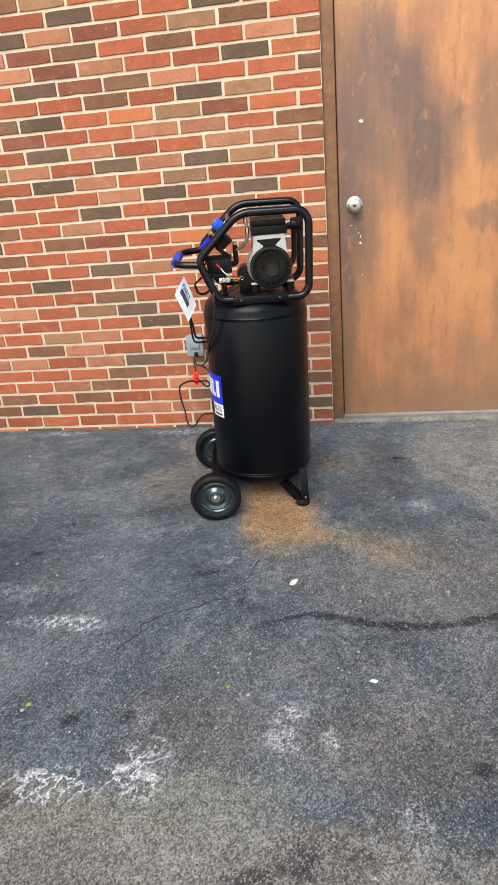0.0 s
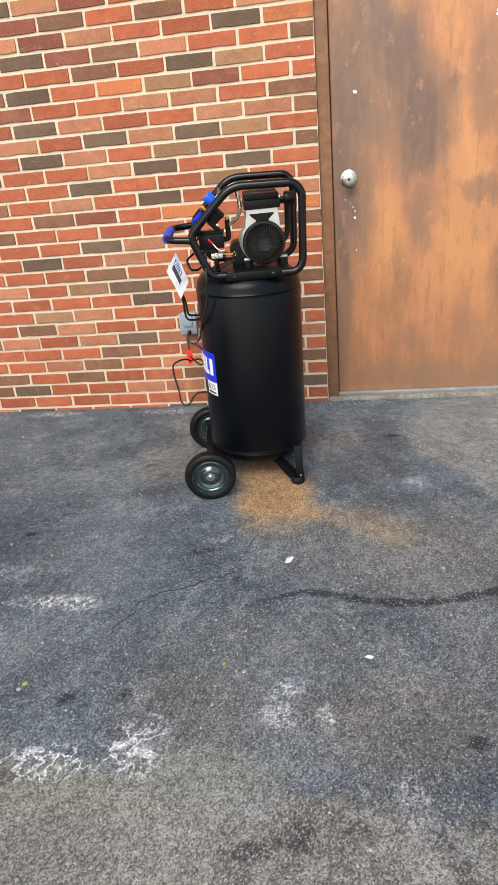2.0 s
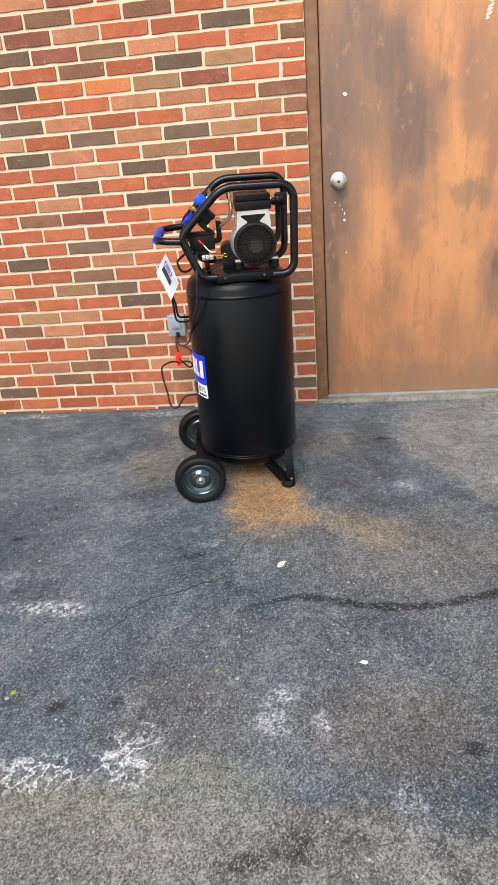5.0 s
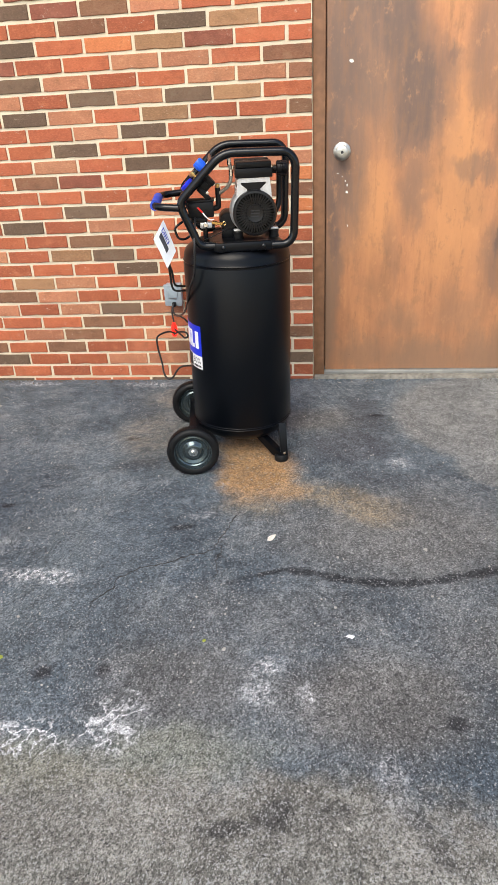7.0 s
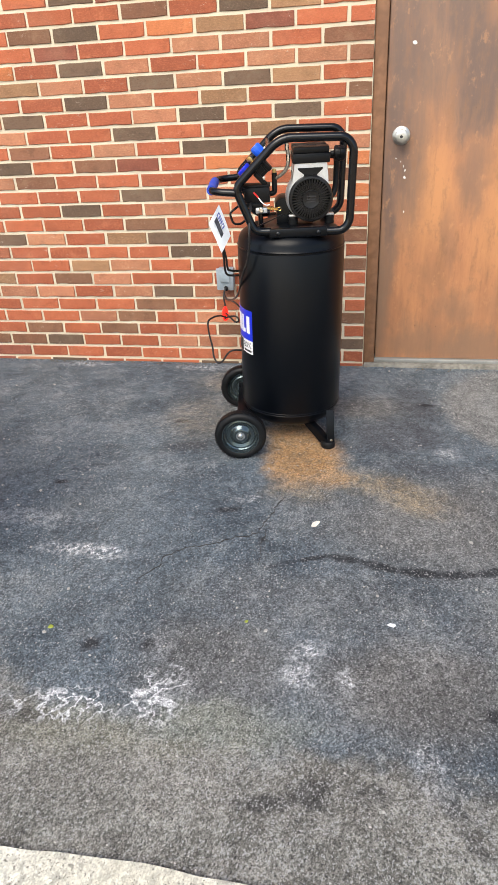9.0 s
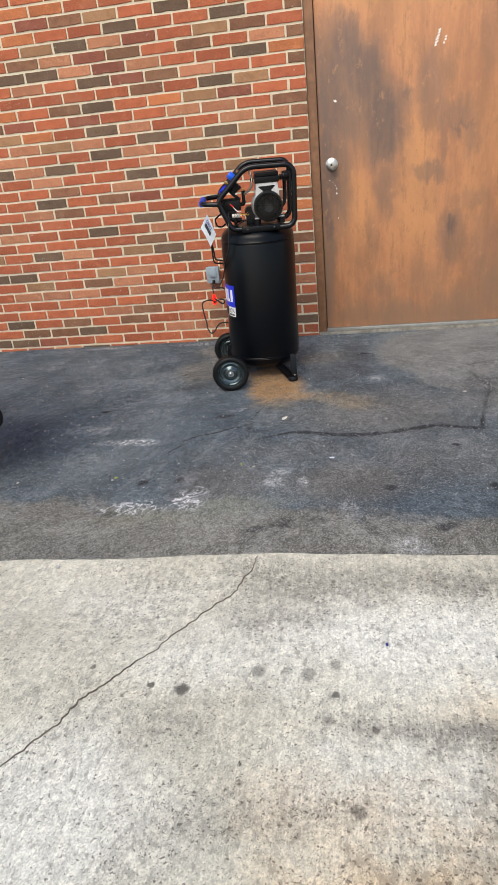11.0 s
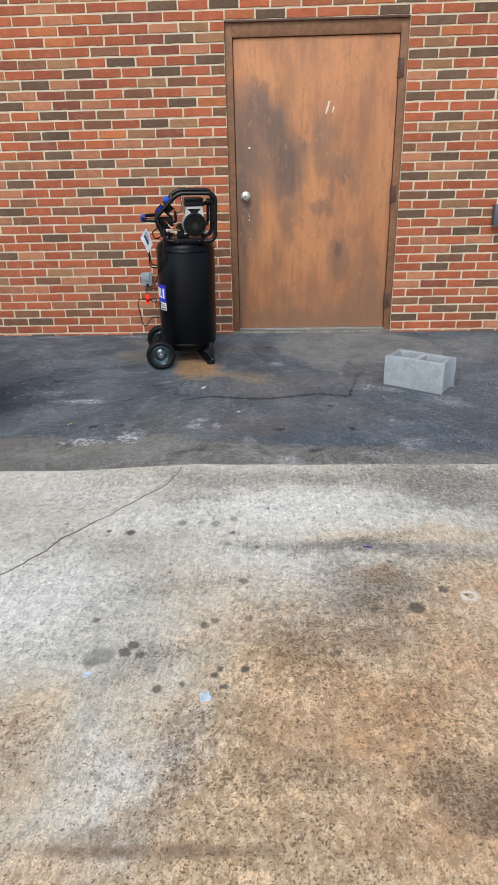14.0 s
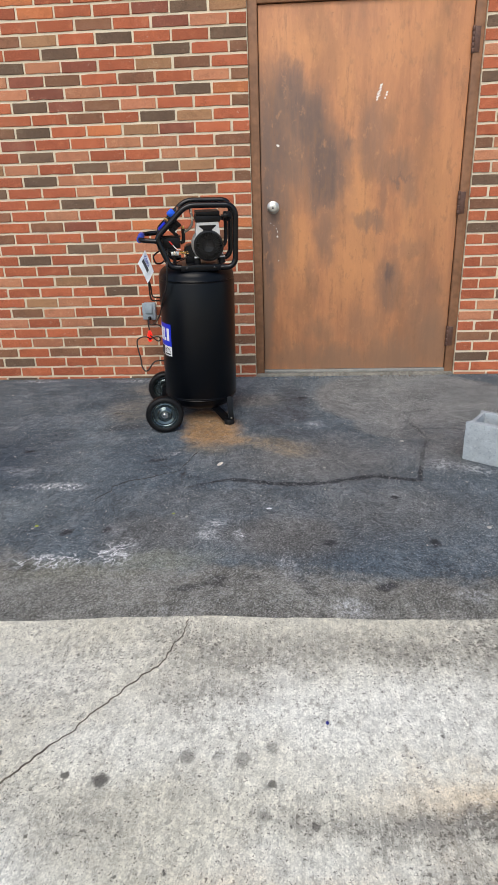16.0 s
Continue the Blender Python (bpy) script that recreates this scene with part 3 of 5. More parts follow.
RIM = plain("rim_paint", (0.085, 0.112, 0.122), 0.17, 0.75, 0.05, 60, 0.0)
CABLE = plain("cable_jacket", (0.012, 0.012, 0.012), 0.45, 0.0, 0.1, 100, 0.05)
COVER = plain("cover_plastic", (0.0048, 0.0048, 0.0055), 0.33, 0.0, 0.1, 200, 0.02, 0.34)
SLOT_SHADE = plain("slot_shade_black", (0.0012, 0.0012, 0.0013), 0.9, 0.0, 0.1, 50, 0.0, 0.05)
BLUE_GRIP = plain("blue_foam", (0.01, 0.06, 0.48), 0.55, 0.0, 0.12, 120, 0.15)
KNOB_BLUE = plain("blue_knob_plastic", (0.008, 0.115, 0.74), 0.4, 0.0, 0.06, 90, 0.03)
BLUE_INK = plain("blue_print", (0.006, 0.025, 0.56), 0.35, 0.0, 0.05, 60, 0.02)
WHITE_INK = plain("white_print", (0.78, 0.78, 0.77), 0.4, 0.0, 0.04, 60, 0.02)
OLD_WHITE = plain("old_white_paint", (0.78, 0.75, 0.69), 0.7, 0.0, 0.10, 90, 0.1)
BLACK_INK = plain("black_print", (0.015, 0.015, 0.017), 0.5, 0.0, 0.05, 60, 0.02)
BRASS = plain("brass", (0.72, 0.48, 0.18), 0.3, 1.0, 0.1, 90, 0.05)
RED_PLASTIC = plain("red_plastic", (0.75, 0.02, 0.015), 0.35, 0.0, 0.05, 60, 0.02)
GREY_BOX = plain("grey_box_paint", (0.30, 0.36, 0.40), 0.5, 0.2, 0.12, 60, 0.1)
DARK_BOX = plain("slate_box_paint", (0.10, 0.115, 0.13), 0.45, 0.2, 0.1, 60, 0.05)
PAPER = plain("paper", (0.82, 0.86, 0.90), 0.7, 0.0, 0.05, 30, 0.1)
CRACK = plain("crack_dirt", (0.042, 0.040, 0.038), 0.95, 0.0, 0.3, 80, 0.3)
WHITE_BODY = plain("white_body_paint", (0.62, 0.63, 0.66), 0.25, 0.0, 0.04, 20, 0.0)
DARK_GLASS = plain("dark_panel", (0.010, 0.014, 0.020), 0.25, 0.0, 0.1, 20, 0.0, 0.3)


def block_material():
    n = Nodes("concrete_block", 0.95)
    pos = n.place()
    a = n.noise(120, 5, 0.75, pos)
    b = n.noise(12, 4, 0.6, pos)
    col = n.mix(n.ramp(b, 0.35, 0.7), (0.40, 0.445, 0.47), (0.33, 0.365, 0.39))
    col = n.mix(n.ramp(a, 0.52, 0.64, 0.0, 0.6), col, (0.17, 0.185, 0.195))
    col = n.mix(n.ramp(n.noise(60, 5, 0.75, pos), 0.55, 0.64, 0.0, 0.7), col, (0.50, 0.54, 0.56))
    return n.finish(col, None, n.bump(n.math("ADD", a, n.math("MULTIPLY", n.cells(180, pos), 0.6)), 0.7, 0.004))


BLOCK = block_material()
CHIP = plain("pale_chip", (0.52, 0.50, 0.46), 0.9, 0.0, 0.2, 80, 0.2)
LEAF = plain("green_yellow_leaf", (0.36, 0.42, 0.06), 0.6, 0.0, 0.2, 90, 0.2)
SCRAP = plain("damp_paper", (0.58, 0.68, 0.75), 0.7, 0.0, 0.2, 60, 0.2)
CHIP_BLUE = plain("blue_plastic_bit", (0.016, 0.022, 0.20), 0.4, 0.0, 0.1, 60, 0.05)


# ---- mesh helpers ----
def mesh_of(name, bm, mat=None, angle=38):
    me = bpy.data.meshes.new(name)
    bmesh.ops.recalc_face_normals(bm, faces=bm.faces[:])
    bm.to_mesh(me)
    bm.free()
    me.shade_smooth()
    me.set_sharp_from_angle(angle=radians(angle))
    if mat:
        me.materials.append(mat)
    return me


def part(name, bm, mat, parent, label="", m=None):
    ob = new(name, mesh_of(name, bm, mat))
    ob.parent = parent
    if m is not None:
        ob.matrix_basis = m
    if label:
        ob["label"] = label
    return ob


def thing(name, m, label, category, group="", kind=""):
    ob = new(name)
    ob.empty_display_size = 0.05
    ob.matrix_basis = m
    return tagged(ob, label, category, group, kind)


def box(bm, lo, hi, bevel=0.0, m=None, seg=2):
    c = [(a + b) / 2 for a, b in zip(lo, hi)]
    s = [b - a for a, b in zip(lo, hi)]
    mm = Matrix.Translation(c) @ Matrix.Diagonal((*s, 1))
    if m is not None:
        mm = m @ mm
    vs = bmesh.ops.create_cube(bm, size=1, matrix=mm)["verts"]
    if bevel:
        es = list({e for v in vs for e in v.link_edges})
        bmesh.ops.bevel(bm, geom=es, offset=bevel, segments=seg, affect="EDGES", profile=0.5)
    return bm


def lathe(bm, profile, seg=40, m=None, close=True):
    """profile: (radius, height) pairs, turned round z."""
    m = m or Matrix()
    rings = []
    for r, z in profile:
        if r < 1e-6:
            rings.append([bm.verts.new(m @ Vector((0, 0, z)))])
        else:
            rings.append([bm.verts.new(m @ Vector((r * math.cos(a), r * math.sin(a), z))) for a in (2 * math.pi * i / seg for i in range(seg))])
    for a, b in zip(rings, rings[1:]):
        for i in range(seg):
            j = (i + 1) % seg
            if len(a) == 1 and len(b) > 1:
                bm.faces.new((a[0], b[i], b[j]))
            elif len(b) == 1 and len(a) > 1:
                bm.faces.new((a[i], b[0], a[j]))
            elif len(a) > 1:
                bm.faces.new((a[i], b[i], b[j], a[j]))
    if close:
        for ring in (rings[0], rings[-1]):
            if len(ring) > 2:
                bm.faces.new(ring)
    return bm


def rounded(points, radius, n=6):
    """A polyline with its corners rounded."""
    pts = [Vector(p) for p in points]
    out = [pts[0]]
    for a, b, c in zip(pts, pts[1:], pts[2:]):
        u, v = (a - b), (c - b)
        r = min(radius, u.length * 0.49, v.length * 0.49)
        p, q = b + u.normalized() * r, b + v.normalized() * r
        for i in range(n + 1):
            t = i / n
            out.append(p * (1 - t) ** 2 + b * 2 * t * (1 - t) + q * t * t)
    out.append(pts[-1])
    return out


def tube(bm, pts, r, seg=14, closed=False):
    pts = [Vector(p) for p in pts]
    n = len(pts)
    tang = []
    for i in range(n):
        a = pts[i - 1] if i or closed else pts[i]
        b = pts[(i + 1) % n] if i < n - 1 or closed else pts[i]
        tang.append((b - a).normalized())
    up = Vector((0, 0, 1)) if abs(tang[0].z) < 0.9 else Vector((1, 0, 0))
    side = tang[0].cross(up).normalized()
    rings = []
    for i in range(n):
        side = (side - tang[i] * side.dot(tang[i])).normalized()
        other = tang[i].cross(side)
        rings.append([bm.verts.new(pts[i] + (side * math.cos(a) + other * math.sin(a)) * r) for a in (2 * math.pi * k / seg for k in range(seg))])
    pairs = list(zip(rings, rings[1:])) + ([(rings[-1], rings[0])] if closed else [])
    for a, b in pairs:
        for k in range(seg):
            j = (k + 1) % seg
            bm.faces.new((a[k], a[j], b[j], b[k]))
    if not closed:
        bm.faces.new(rings[0][::-1])
        bm.faces.new(rings[-1])
    return bm


def prism(bm, outline, lo, hi, axis="y"):
    """An outline in x, z (axis y) or x, y (axis z), given depth."""
    put = (lambda u, v, w: (u, w, v)) if axis == "y" else (lambda u, v, w: (u, v, w))
    a = [bm.verts.new(put(u, v, lo)) for u, v in outline]
    b = [bm.verts.new(put(u, v, hi)) for u, v in outline]
    bm.faces.new(a)
    bm.faces.new(b[::-1])
    for i in range(len(a)):
        j = (i + 1) % len(a)
        bm.faces.new((a[i], b[i], b[j], a[j]))
    return bm


def smooth_path(points, n=8):
    """A soft curve through the points."""
    p = [Vector(q) for q in points]
    p = [p[0] * 2 - p[1]] + p + [p[-1] * 2 - p[-2]]
    out = []
    for i in range(1, len(p) - 2):
        for k in range(n):
            t = k / n
            a, b, c, d = p[i - 1], p[i], p[i + 1], p[i + 2]
            out.append(0.5 * ((2 * b) + (c - a) * t + (2 * a - 5 * b + 4 * c - d) * t * t + (3 * b - a - 3 * c + d) * t ** 3))
    out.append(p[-2])
    return out




# ---- ground ----
def ease(v, a, b):
    k = min(1.0, max(0.0, (v - a) / (b - a)))
    return k * k * (3 - 2 * k)


def ground_z(y, x=0.0):
    """Height of the ground; it sags towards the joint with the slab, on the vehicle's side."""
    sag = 0.038 * ease(-x, 0.0, 0.6) * ease(-y, 1.3, 2.4) * ease(y, -3.1, -2.6)
    if y > 0:
        return -0.019
    if y > -0.95:
        return -0.019 + 0.0168 * y
    if y > -2.5:
        return -0.035 + 0.0065 * (y + 0.95) - sag
    return max(-0.045 + 0.034 * (y + 2.5), -0.35) - sag


def sheet(name, xs, ys, lift, rough, mat, edge=0.0):
    verts, faces = [], []
    for j, y in enumerate(ys):
        for x in xs:
            near = abs(x) < 3.2 and -7 < y < 0.1
            yy = y + (edge * (noise.noise(Vector((x * 5, 1.7, 0))) + 0.5 * noise.noise(Vector((x * 23, 4.1, 0)))) if j == len(ys) - 1 else 0)
            dz = rough * (noise.noise(Vector((x * 3.1, y * 3.1, 0.3))) + 0.5 * noise.noise(Vector((x * 14, y * 14, 2.1)))) if near else 0
            if edge and j > len(ys) - 5:
                yy -= (0.045 * min(1.6, max(0.0, -x - 0.2)) - 0.041 * ease(-x, 0.0, 0.6)) * (j - len(ys) + 5) / 4
            verts.append((x, yy, ground_z(y, x) + lift + dz))
    w = len(xs)
    for j in range(len(ys) - 1):
        for i in range(w - 1):
            faces.append((j * w + i, j * w + i + 1, (j + 1) * w + i + 1, (j + 1) * w + i))
    me = bpy.data.meshes.new(name)
    me.from_pydata(verts, [], faces)
    me.shade_smooth()
    me.materials.append(mat)
    return new(name, me)


FAR = [-420, -150, -60, -25, -12, -7, -5, -4]
xs = FAR + [-3.2 + 0.04 * i for i in range(161)] + [-f for f in FAR[::-1]]
ys = [-420, -150, -60, -25, -12, -8, -6, -5, -4, -3.2] + [-2.8 + 0.04 * i for i in range(71)] + [0.3, 3, 12, 60, 420]
asphalt = sheet("ground", xs, ys, 0.0, 0.002, ASPHALT)
tagged(asphalt, "dark worn asphalt with pale scuffs and orange dust", "asphalt", kind="structure")
for v in asphalt.data.vertices:
    if v.co.y < -2.65:
        v.co.z -= 0.12
    elif v.co.y < -2.41:
        v.co.z -= 0.009
ys = [-30, -20, -14, -10, -8, -7] + [-6.5 + 0.08 * i for i in range(51)]
slab = sheet("pavement", [-16, -10, -6, -4.5] + [-3.6 + 0.06 * i for i in range(121)] + [4.5, 6, 10, 16], ys, 0.006, 0.0015, CONCRETE, 0.014)
tagged(slab, "light broom-finished concrete slab stained with rust", "concrete", kind="structure")
_b = bmesh.new()
_b.from_mesh(slab.data)
_edges = [e for e in _b.edges if e.is_boundary]
_ret = bmesh.ops.extrude_edge_only(_b, edges=_edges)
for v in [g for g in _ret["geom"] if isinstance(g, bmesh.types.BMVert)]:
    v.co.z -= 0.1
_b.to_mesh(slab.data)
_b.free()
slab.data.update()
slab.data.set_sharp_from_angle(angle=radians(30))

# ---- brick wall ----
PITCH, COURSE, JOINT = 0.215, 0.0667, 0.0125
HEAD = 33 * COURSE
DOOR_W = 6 * PITCH
TOP_COURSE, LOW_COURSE = -14, 33
# tones of the bricks course by course, from the door frame outwards; even courses begin with a half brick
LEFT = {
    -2: "rrdrrrpr", -1: "rrmdoprr", 0: "rtprrrorr", 1: "tdmrrorr", 2: "rpmrbrro", 3: "drrdrtbm", 4: "brdrrdrr", 5: "rbtrmpdt",
    6: "bprbrbmp", 7: "odrrpmpd", 8: "brrpbmdr", 9: "rtdrbrrr", 10: "rrmtordb", 11: "brpprrmr", 12: "bpprrpdr", 13: "rtdpdrpt",
    14: "brrtrpdrr", 15: "rdrdprrdp", 16: "rrtrrdrrp", 17: "prrdrprbr", 18: "orrormbrd", 19: "brrrrrrbp", 20: "orrppdrrr", 21: "rrrrprdrr",
    22: "rrrrrbrrr", 23: "brrrdtrpd", 24: "rrrrdrrrr", 25: "brrrrptrr", 26: "rrrrrrpbr", 27: "prrpdprpp", 28: "rrrrrbrrr", 29: "brrprbprr",
    30: "rrrbrrbrb", 31: "drrpprrdb", 32: "rrrrrrrrr",
}
RIGHT = {
    -1: "rrd", 0: "rdmp", 1: "bor", 2: "rtrr", 3: "dbd", 4: "rtrr", 5: "pdrr", 6: "rboo", 7: "drd", 8: "rrrr", 9: "rdrb", 10: "rttb",
    11: "rdpr", 12: "bprr", 13: "pdrd", 14: "rppb", 15: "dtdr", 16: "rrrr", 17: "bdrd", 18: "rrtr", 19: "drdb", 20: "rrpr", 21: "rmdr",
    22: "rprpd", 23: "rpdr", 24: "rrbr", 25: "rdrr", 26: "rprrp", 27: "pmrd", 28: "rrrpr", 29: "bbrr", 30: "rrdbr", 31: "drrdr", 32: "rrrrp",
}
OVER = {-1: "odrrod", -2: "drprbo"}
tone_rng = random.Random(11)


def tone():
    return tone_rng.choices("ropbdmt", (52, 5, 13, 9, 14, 7, 6))[0]


def brick_mesh(length, k):
    """One brick with worn, uneven front edges; its front lies at y = 0, its centre at x = 0, z = 0."""
    r = random.Random(k * 7 + int(length * 1000))
    a, h = (length - JOINT) / 2, (COURSE - JOINT) / 2
    n = 5 if length > 0.15 else 3
    loop = [(-a + 2 * a * i / n, -h) for i in range(n)] + [(a, -h), (a, 0.0)] + [(a - 2 * a * i / n, h) for i in range(n)] + [(-a, h), (-a, 0.0)]
    m = len(loop)
    loop = [(x + r.uniform(-0.0008, 0.0008), z + r.uniform(-0.0007, 0.0007)) for x, z in loop]
    nick = r.randrange(m)
    loop[nick] = (loop[nick][0] * 0.985, loop[nick][1] * 0.9)
    verts = [(x, 0.02, z) for x, z in loop] + [(x, 0.0024, z) for x, z in loop]
    verts += [(x - math.copysign(0.002, x), r.uniform(-0.0002, 0.0002), z - (math.copysign(0.002, z) if abs(z) > 0.005 else 0)) for x, z in loop]
    faces = []
    for i in range(m):
        q = (i + 1) % m
        faces += [(i, q, m + q, m + i), (m + i, m + q, 2 * m + q, 2 * m + i)]
    faces.append(tuple(range(2 * m, 3 * m)))
    return verts, faces


BRICK_DATA = {}
for k in range(9):
    for tag, length in (("full", PITCH), ("half", PITCH / 2)):
        BRICK_DATA[tag, k] = brick_mesh(length, k)


def wall():
    wall_bm = bmesh.new()
    y0, y1 = 0.0052, 0.30
    low, top = -0.2, HEAD + 14 * COURSE
    box(wall_bm, (-6, y0, low), (-0.004, y1, top))
    box(wall_bm, (DOOR_W + 0.004, y0, low), (6, y1, top))
    box(wall_bm, (-0.004, y0, HEAD), (DOOR_W + 0.004, y1, top))
    ob = new("wall_north", mesh_of("wall_north", wall_bm, MORTAR))
    return tagged(ob, "red and brown brick wall with cream mortar joints", "brick wall", kind="structure")


wall_north = wall()


def lay_bricks():
    """Bricks beside the machine are pieces of their own; the rest of the wall is joined."""
    r = random.Random(5)
    shared = {}
    slots = list(BRICKS)
    verts, faces, mats = [], [], []
    single = []
    for course in range(TOP_COURSE, LOW_COURSE + 1):
        z = HEAD - (course + 0.5) * COURSE
        even = course % 2 == 0
        rows = []
        for side, table in ((-1, LEFT), (1, RIGHT)):
            text = table.get(course, "")
            start = 0.0 if side < 0 else DOOR_W
            d, i = 0.0, 0
            while d < 4.6:
                half = even and i == 0
                length = PITCH / 2 if half else PITCH
                if half and course < 0:
                    d += length
                    i += 1
                    continue
                t = text[i] if i < len(text) else tone()
                rows.append((start + side * (d + length / 2), "half" if half else "full", t, side))
                d += length
                i += 1
        if course < 0:
            text = OVER.get(course, "")
            if even:
                for i in range(7):
                    rows.append((i * PITCH, "full", text[i] if i < len(text) else tone(), 1))
            else:
                for i in range(6):
                    rows.append(((i + 0.5) * PITCH, "full", text[i] if i < len(text) else tone(), 1))
        for x, tag, t, side in rows:
            k = r.randrange(9)
            dy, dx, dz, turn = r.uniform(-0.0012, 0.0012), r.uniform(-0.002, 0.002), r.uniform(-0.0012, 0.0012), r.uniform(-0.004, 0.004)
            if side < 0 and 0 <= course <= 32 and x > -8 * PITCH:
                single.append((x + dx, dy, z + dz, turn, tag, k, t))
                continue
            bv, bf = BRICK_DATA[tag, k]
            base = len(verts)
            ca, sa = math.cos(turn), math.sin(turn)
            verts += [(x + dx + vx * ca - vz * sa, vy + dy, z + dz + vx * sa + vz * ca) for vx, vy, vz in bv]
            faces += [tuple(base + q for q in f) for f in bf]
            mats += [slots.index(t)] * len(bf)
    me = bpy.data.meshes.new("brickwork")
    me.from_pydata(verts, [], faces)
    for s in slots:
        me.materials.append(BRICKS[s])
    me.polygons.foreach_set("material_index", mats)
    rest = new("brickwork", me)
    rest.parent = wall_north
    rest["kind"] = "stuff"
    for x, y, z, turn, tag, k, t in single:
        if (tag, k) not in shared:
            bv, bf = BRICK_DATA[tag, k]
            me = bpy.data.meshes.new("brick")
            me.from_pydata(bv, [], bf)
            me.materials.append(BRICKS["r"])
            shared[tag, k] = me
        ob = new("brick", shared[tag, k])
        ob.parent = wall_north
        ob.matrix_basis = Matrix.Translation((x, y, z)) @ Matrix.Rotation(-turn, 4, "Y")
        ob.material_slots[0].link = "OBJECT"
        ob.material_slots[0].material = BRICKS[t]


# ---- door ----
def make_door():
    fr = thing("door_frame", pose(0, 0.013, 0), "brown painted steel door frame set in the brick wall", "door frame", kind="structure")
    f, y0, y1 = 0.051, 0.009, 0.14
    for name, lo, hi in (("jamb", (-0.003, y0, -0.02), (f, y1, HEAD)), ("jamb", (DOOR_W - f, y0, -0.02), (DOOR_W + 0.003, y1, HEAD)),
                         ("head", (f, y0, HEAD - 0.1), (DOOR_W - f, y1, HEAD - 0.002))):
        part(name, box(bmesh.new(), lo, hi, 0.003), FRAME_PAINT, fr)
    for lo, hi in (((f, 0.08, 0), (f + 0.016, 0.12, HEAD - 0.1)), ((DOOR_W - f - 0.016, 0.08, 0), (DOOR_W - f, 0.12, HEAD - 0.1)), ((f + 0.016, 0.08, HEAD - 0.116), (DOOR_W - f - 0.016, 0.12, HEAD - 0.1))):
        part("stop", box(bmesh.new(), lo, hi, 0.002), FRAME_PAINT, fr)
    part("lintel", box(bmesh.new(), (-0.003, -0.011, HEAD - 0.011), (DOOR_W + 0.003, 0.0085, HEAD + 0.002), 0.001), HINGE_AND_SHADOW_BROWN, fr, "dark strip standing in for the shadow line over the door head")
    d = thing("door", pose(0, 0.013, 0), "weathered orange-brown steel door, closed, paint faded in patches", "door", kind="structure")
    d.name = "door_1"
    lx0, lx1, lz0, lz1 = f + 0.004, DOOR_W - f - 0.004, 0.018, HEAD - 0.104
    part("leaf", box(bmesh.new(), (lx0, 0.026, lz0), (lx1, 0.070, lz1), 0.0025), DOOR_PAINT, d)
    # knob and its rose
    kx, kz = 0.124, 1.045
    part("rose", lathe(bmesh.new(), [(0.0, 0.0), (0.038, 0.0), (0.038, 0.004), (0.033, 0.009), (0.022, 0.011), (0.0, 0.011)], 32, pose(kx, 0.026, kz, 90, 0, 0)), KNOB_METAL, d, "dull metal rose")
    knob = part("knob", lathe(bmesh.new(), [(0.0, 0.01), (0.013, 0.01), (0.012, 0.026), (0.02, 0.032), (0.0275, 0.040), (0.0285, 0.050), (0.0265, 0.057), (0.022, 0.060), (0.012, 0.0605), (0.010, 0.0635), (0.0, 0.0635)], 32, pose(kx, 0.026, kz, 90, 0, 0)), KNOB_METAL, d, "round satin metal door knob")
    part("keyhole", lathe(bmesh.new(), [(0.0, 0.0630), (0.0062, 0.0630), (0.0062, 0.0642), (0.0, 0.0642)], 20, pose(kx, 0.026, kz, 90, 0, 0)), BLACK_INK, knob)
    for zc in (1.885, 1.043, 0.232):
        bm = bmesh.new()
        for i in range(5):
            lathe(bm, [(0.0, -0.0125), (0.0085, -0.0125), (0.0095, -0.011), (0.0095, 0.011), (0.0085, 0.0125), (0.0, 0.0125)], 14, pose(lx1 + 0.002, 0.012, zc + (i - 2) * 0.0265))
        h = part("hinge", bm, HINGE_AND_SHADOW_BROWN, d, "paint-covered butt hinge")
        part("leaf_plate", box(bmesh.new(), (lx1 + 0.004, 0.0055, zc - 0.062), (lx1 + 0.038, 0.0088, zc + 0.062), 0.001), HINGE_AND_SHADOW_BROWN, h)
    # chips of white paint left on the leaf
    r = random.Random(8)
    for x, z, w, h, turn in ((0.748, 1.684, 0.026, 0.013, -25), (0.745, 1.670, 0.026, 0.014, -20), (0.741, 1.655, 0.030, 0.012, -25), (0.737, 1.641, 0.026, 0.014, -15), (0.734, 1.627, 0.028, 0.012, -25), (0.728, 1.613, 0.016, 0.012, -20),
                             (0.784, 1.648, 0.018, 0.010, -20), (0.781, 1.636, 0.020, 0.012, -25), (0.774, 1.618, 0.012, 0.014, -15), (0.159, 1.389, 0.028, 0.018, 20),
                             (0.108, 0.955, 0.014, 0.006, 0), (0.142, 0.922, 0.01, 0.014, 10), (0.150, 0.905, 0.008, 0.02, 0), (0.148, 0.875, 0.018, 0.022, 30),
                             (0.155, 0.728, 0.008, 0.016, 0), (0.128, 0.94, 0.006, 0.008, 0)):
        bm = bmesh.new()
        pts = []
        for i in range(9):
            a = 2 * math.pi * i / 9
            q = (0.5 if z > 1.0 else 0.36) * r.uniform(0.5, 1.15)
            pts.append((math.cos(a) * w * q, math.sin(a) * h * q))
        prism(bm, pts, -0.0006, 0.0004)
        part("paint_chip", bm, OLD_WHITE, d, "fleck of white paint", pose(x, 0.026, z, 0, turn, 0))
    part("sill", box(bmesh.new(), (0.002, -0.019, -0.06), (DOOR_W - 0.002, 0.14, -0.003), 0.004), SILL, fr, "pale gritty door sill")
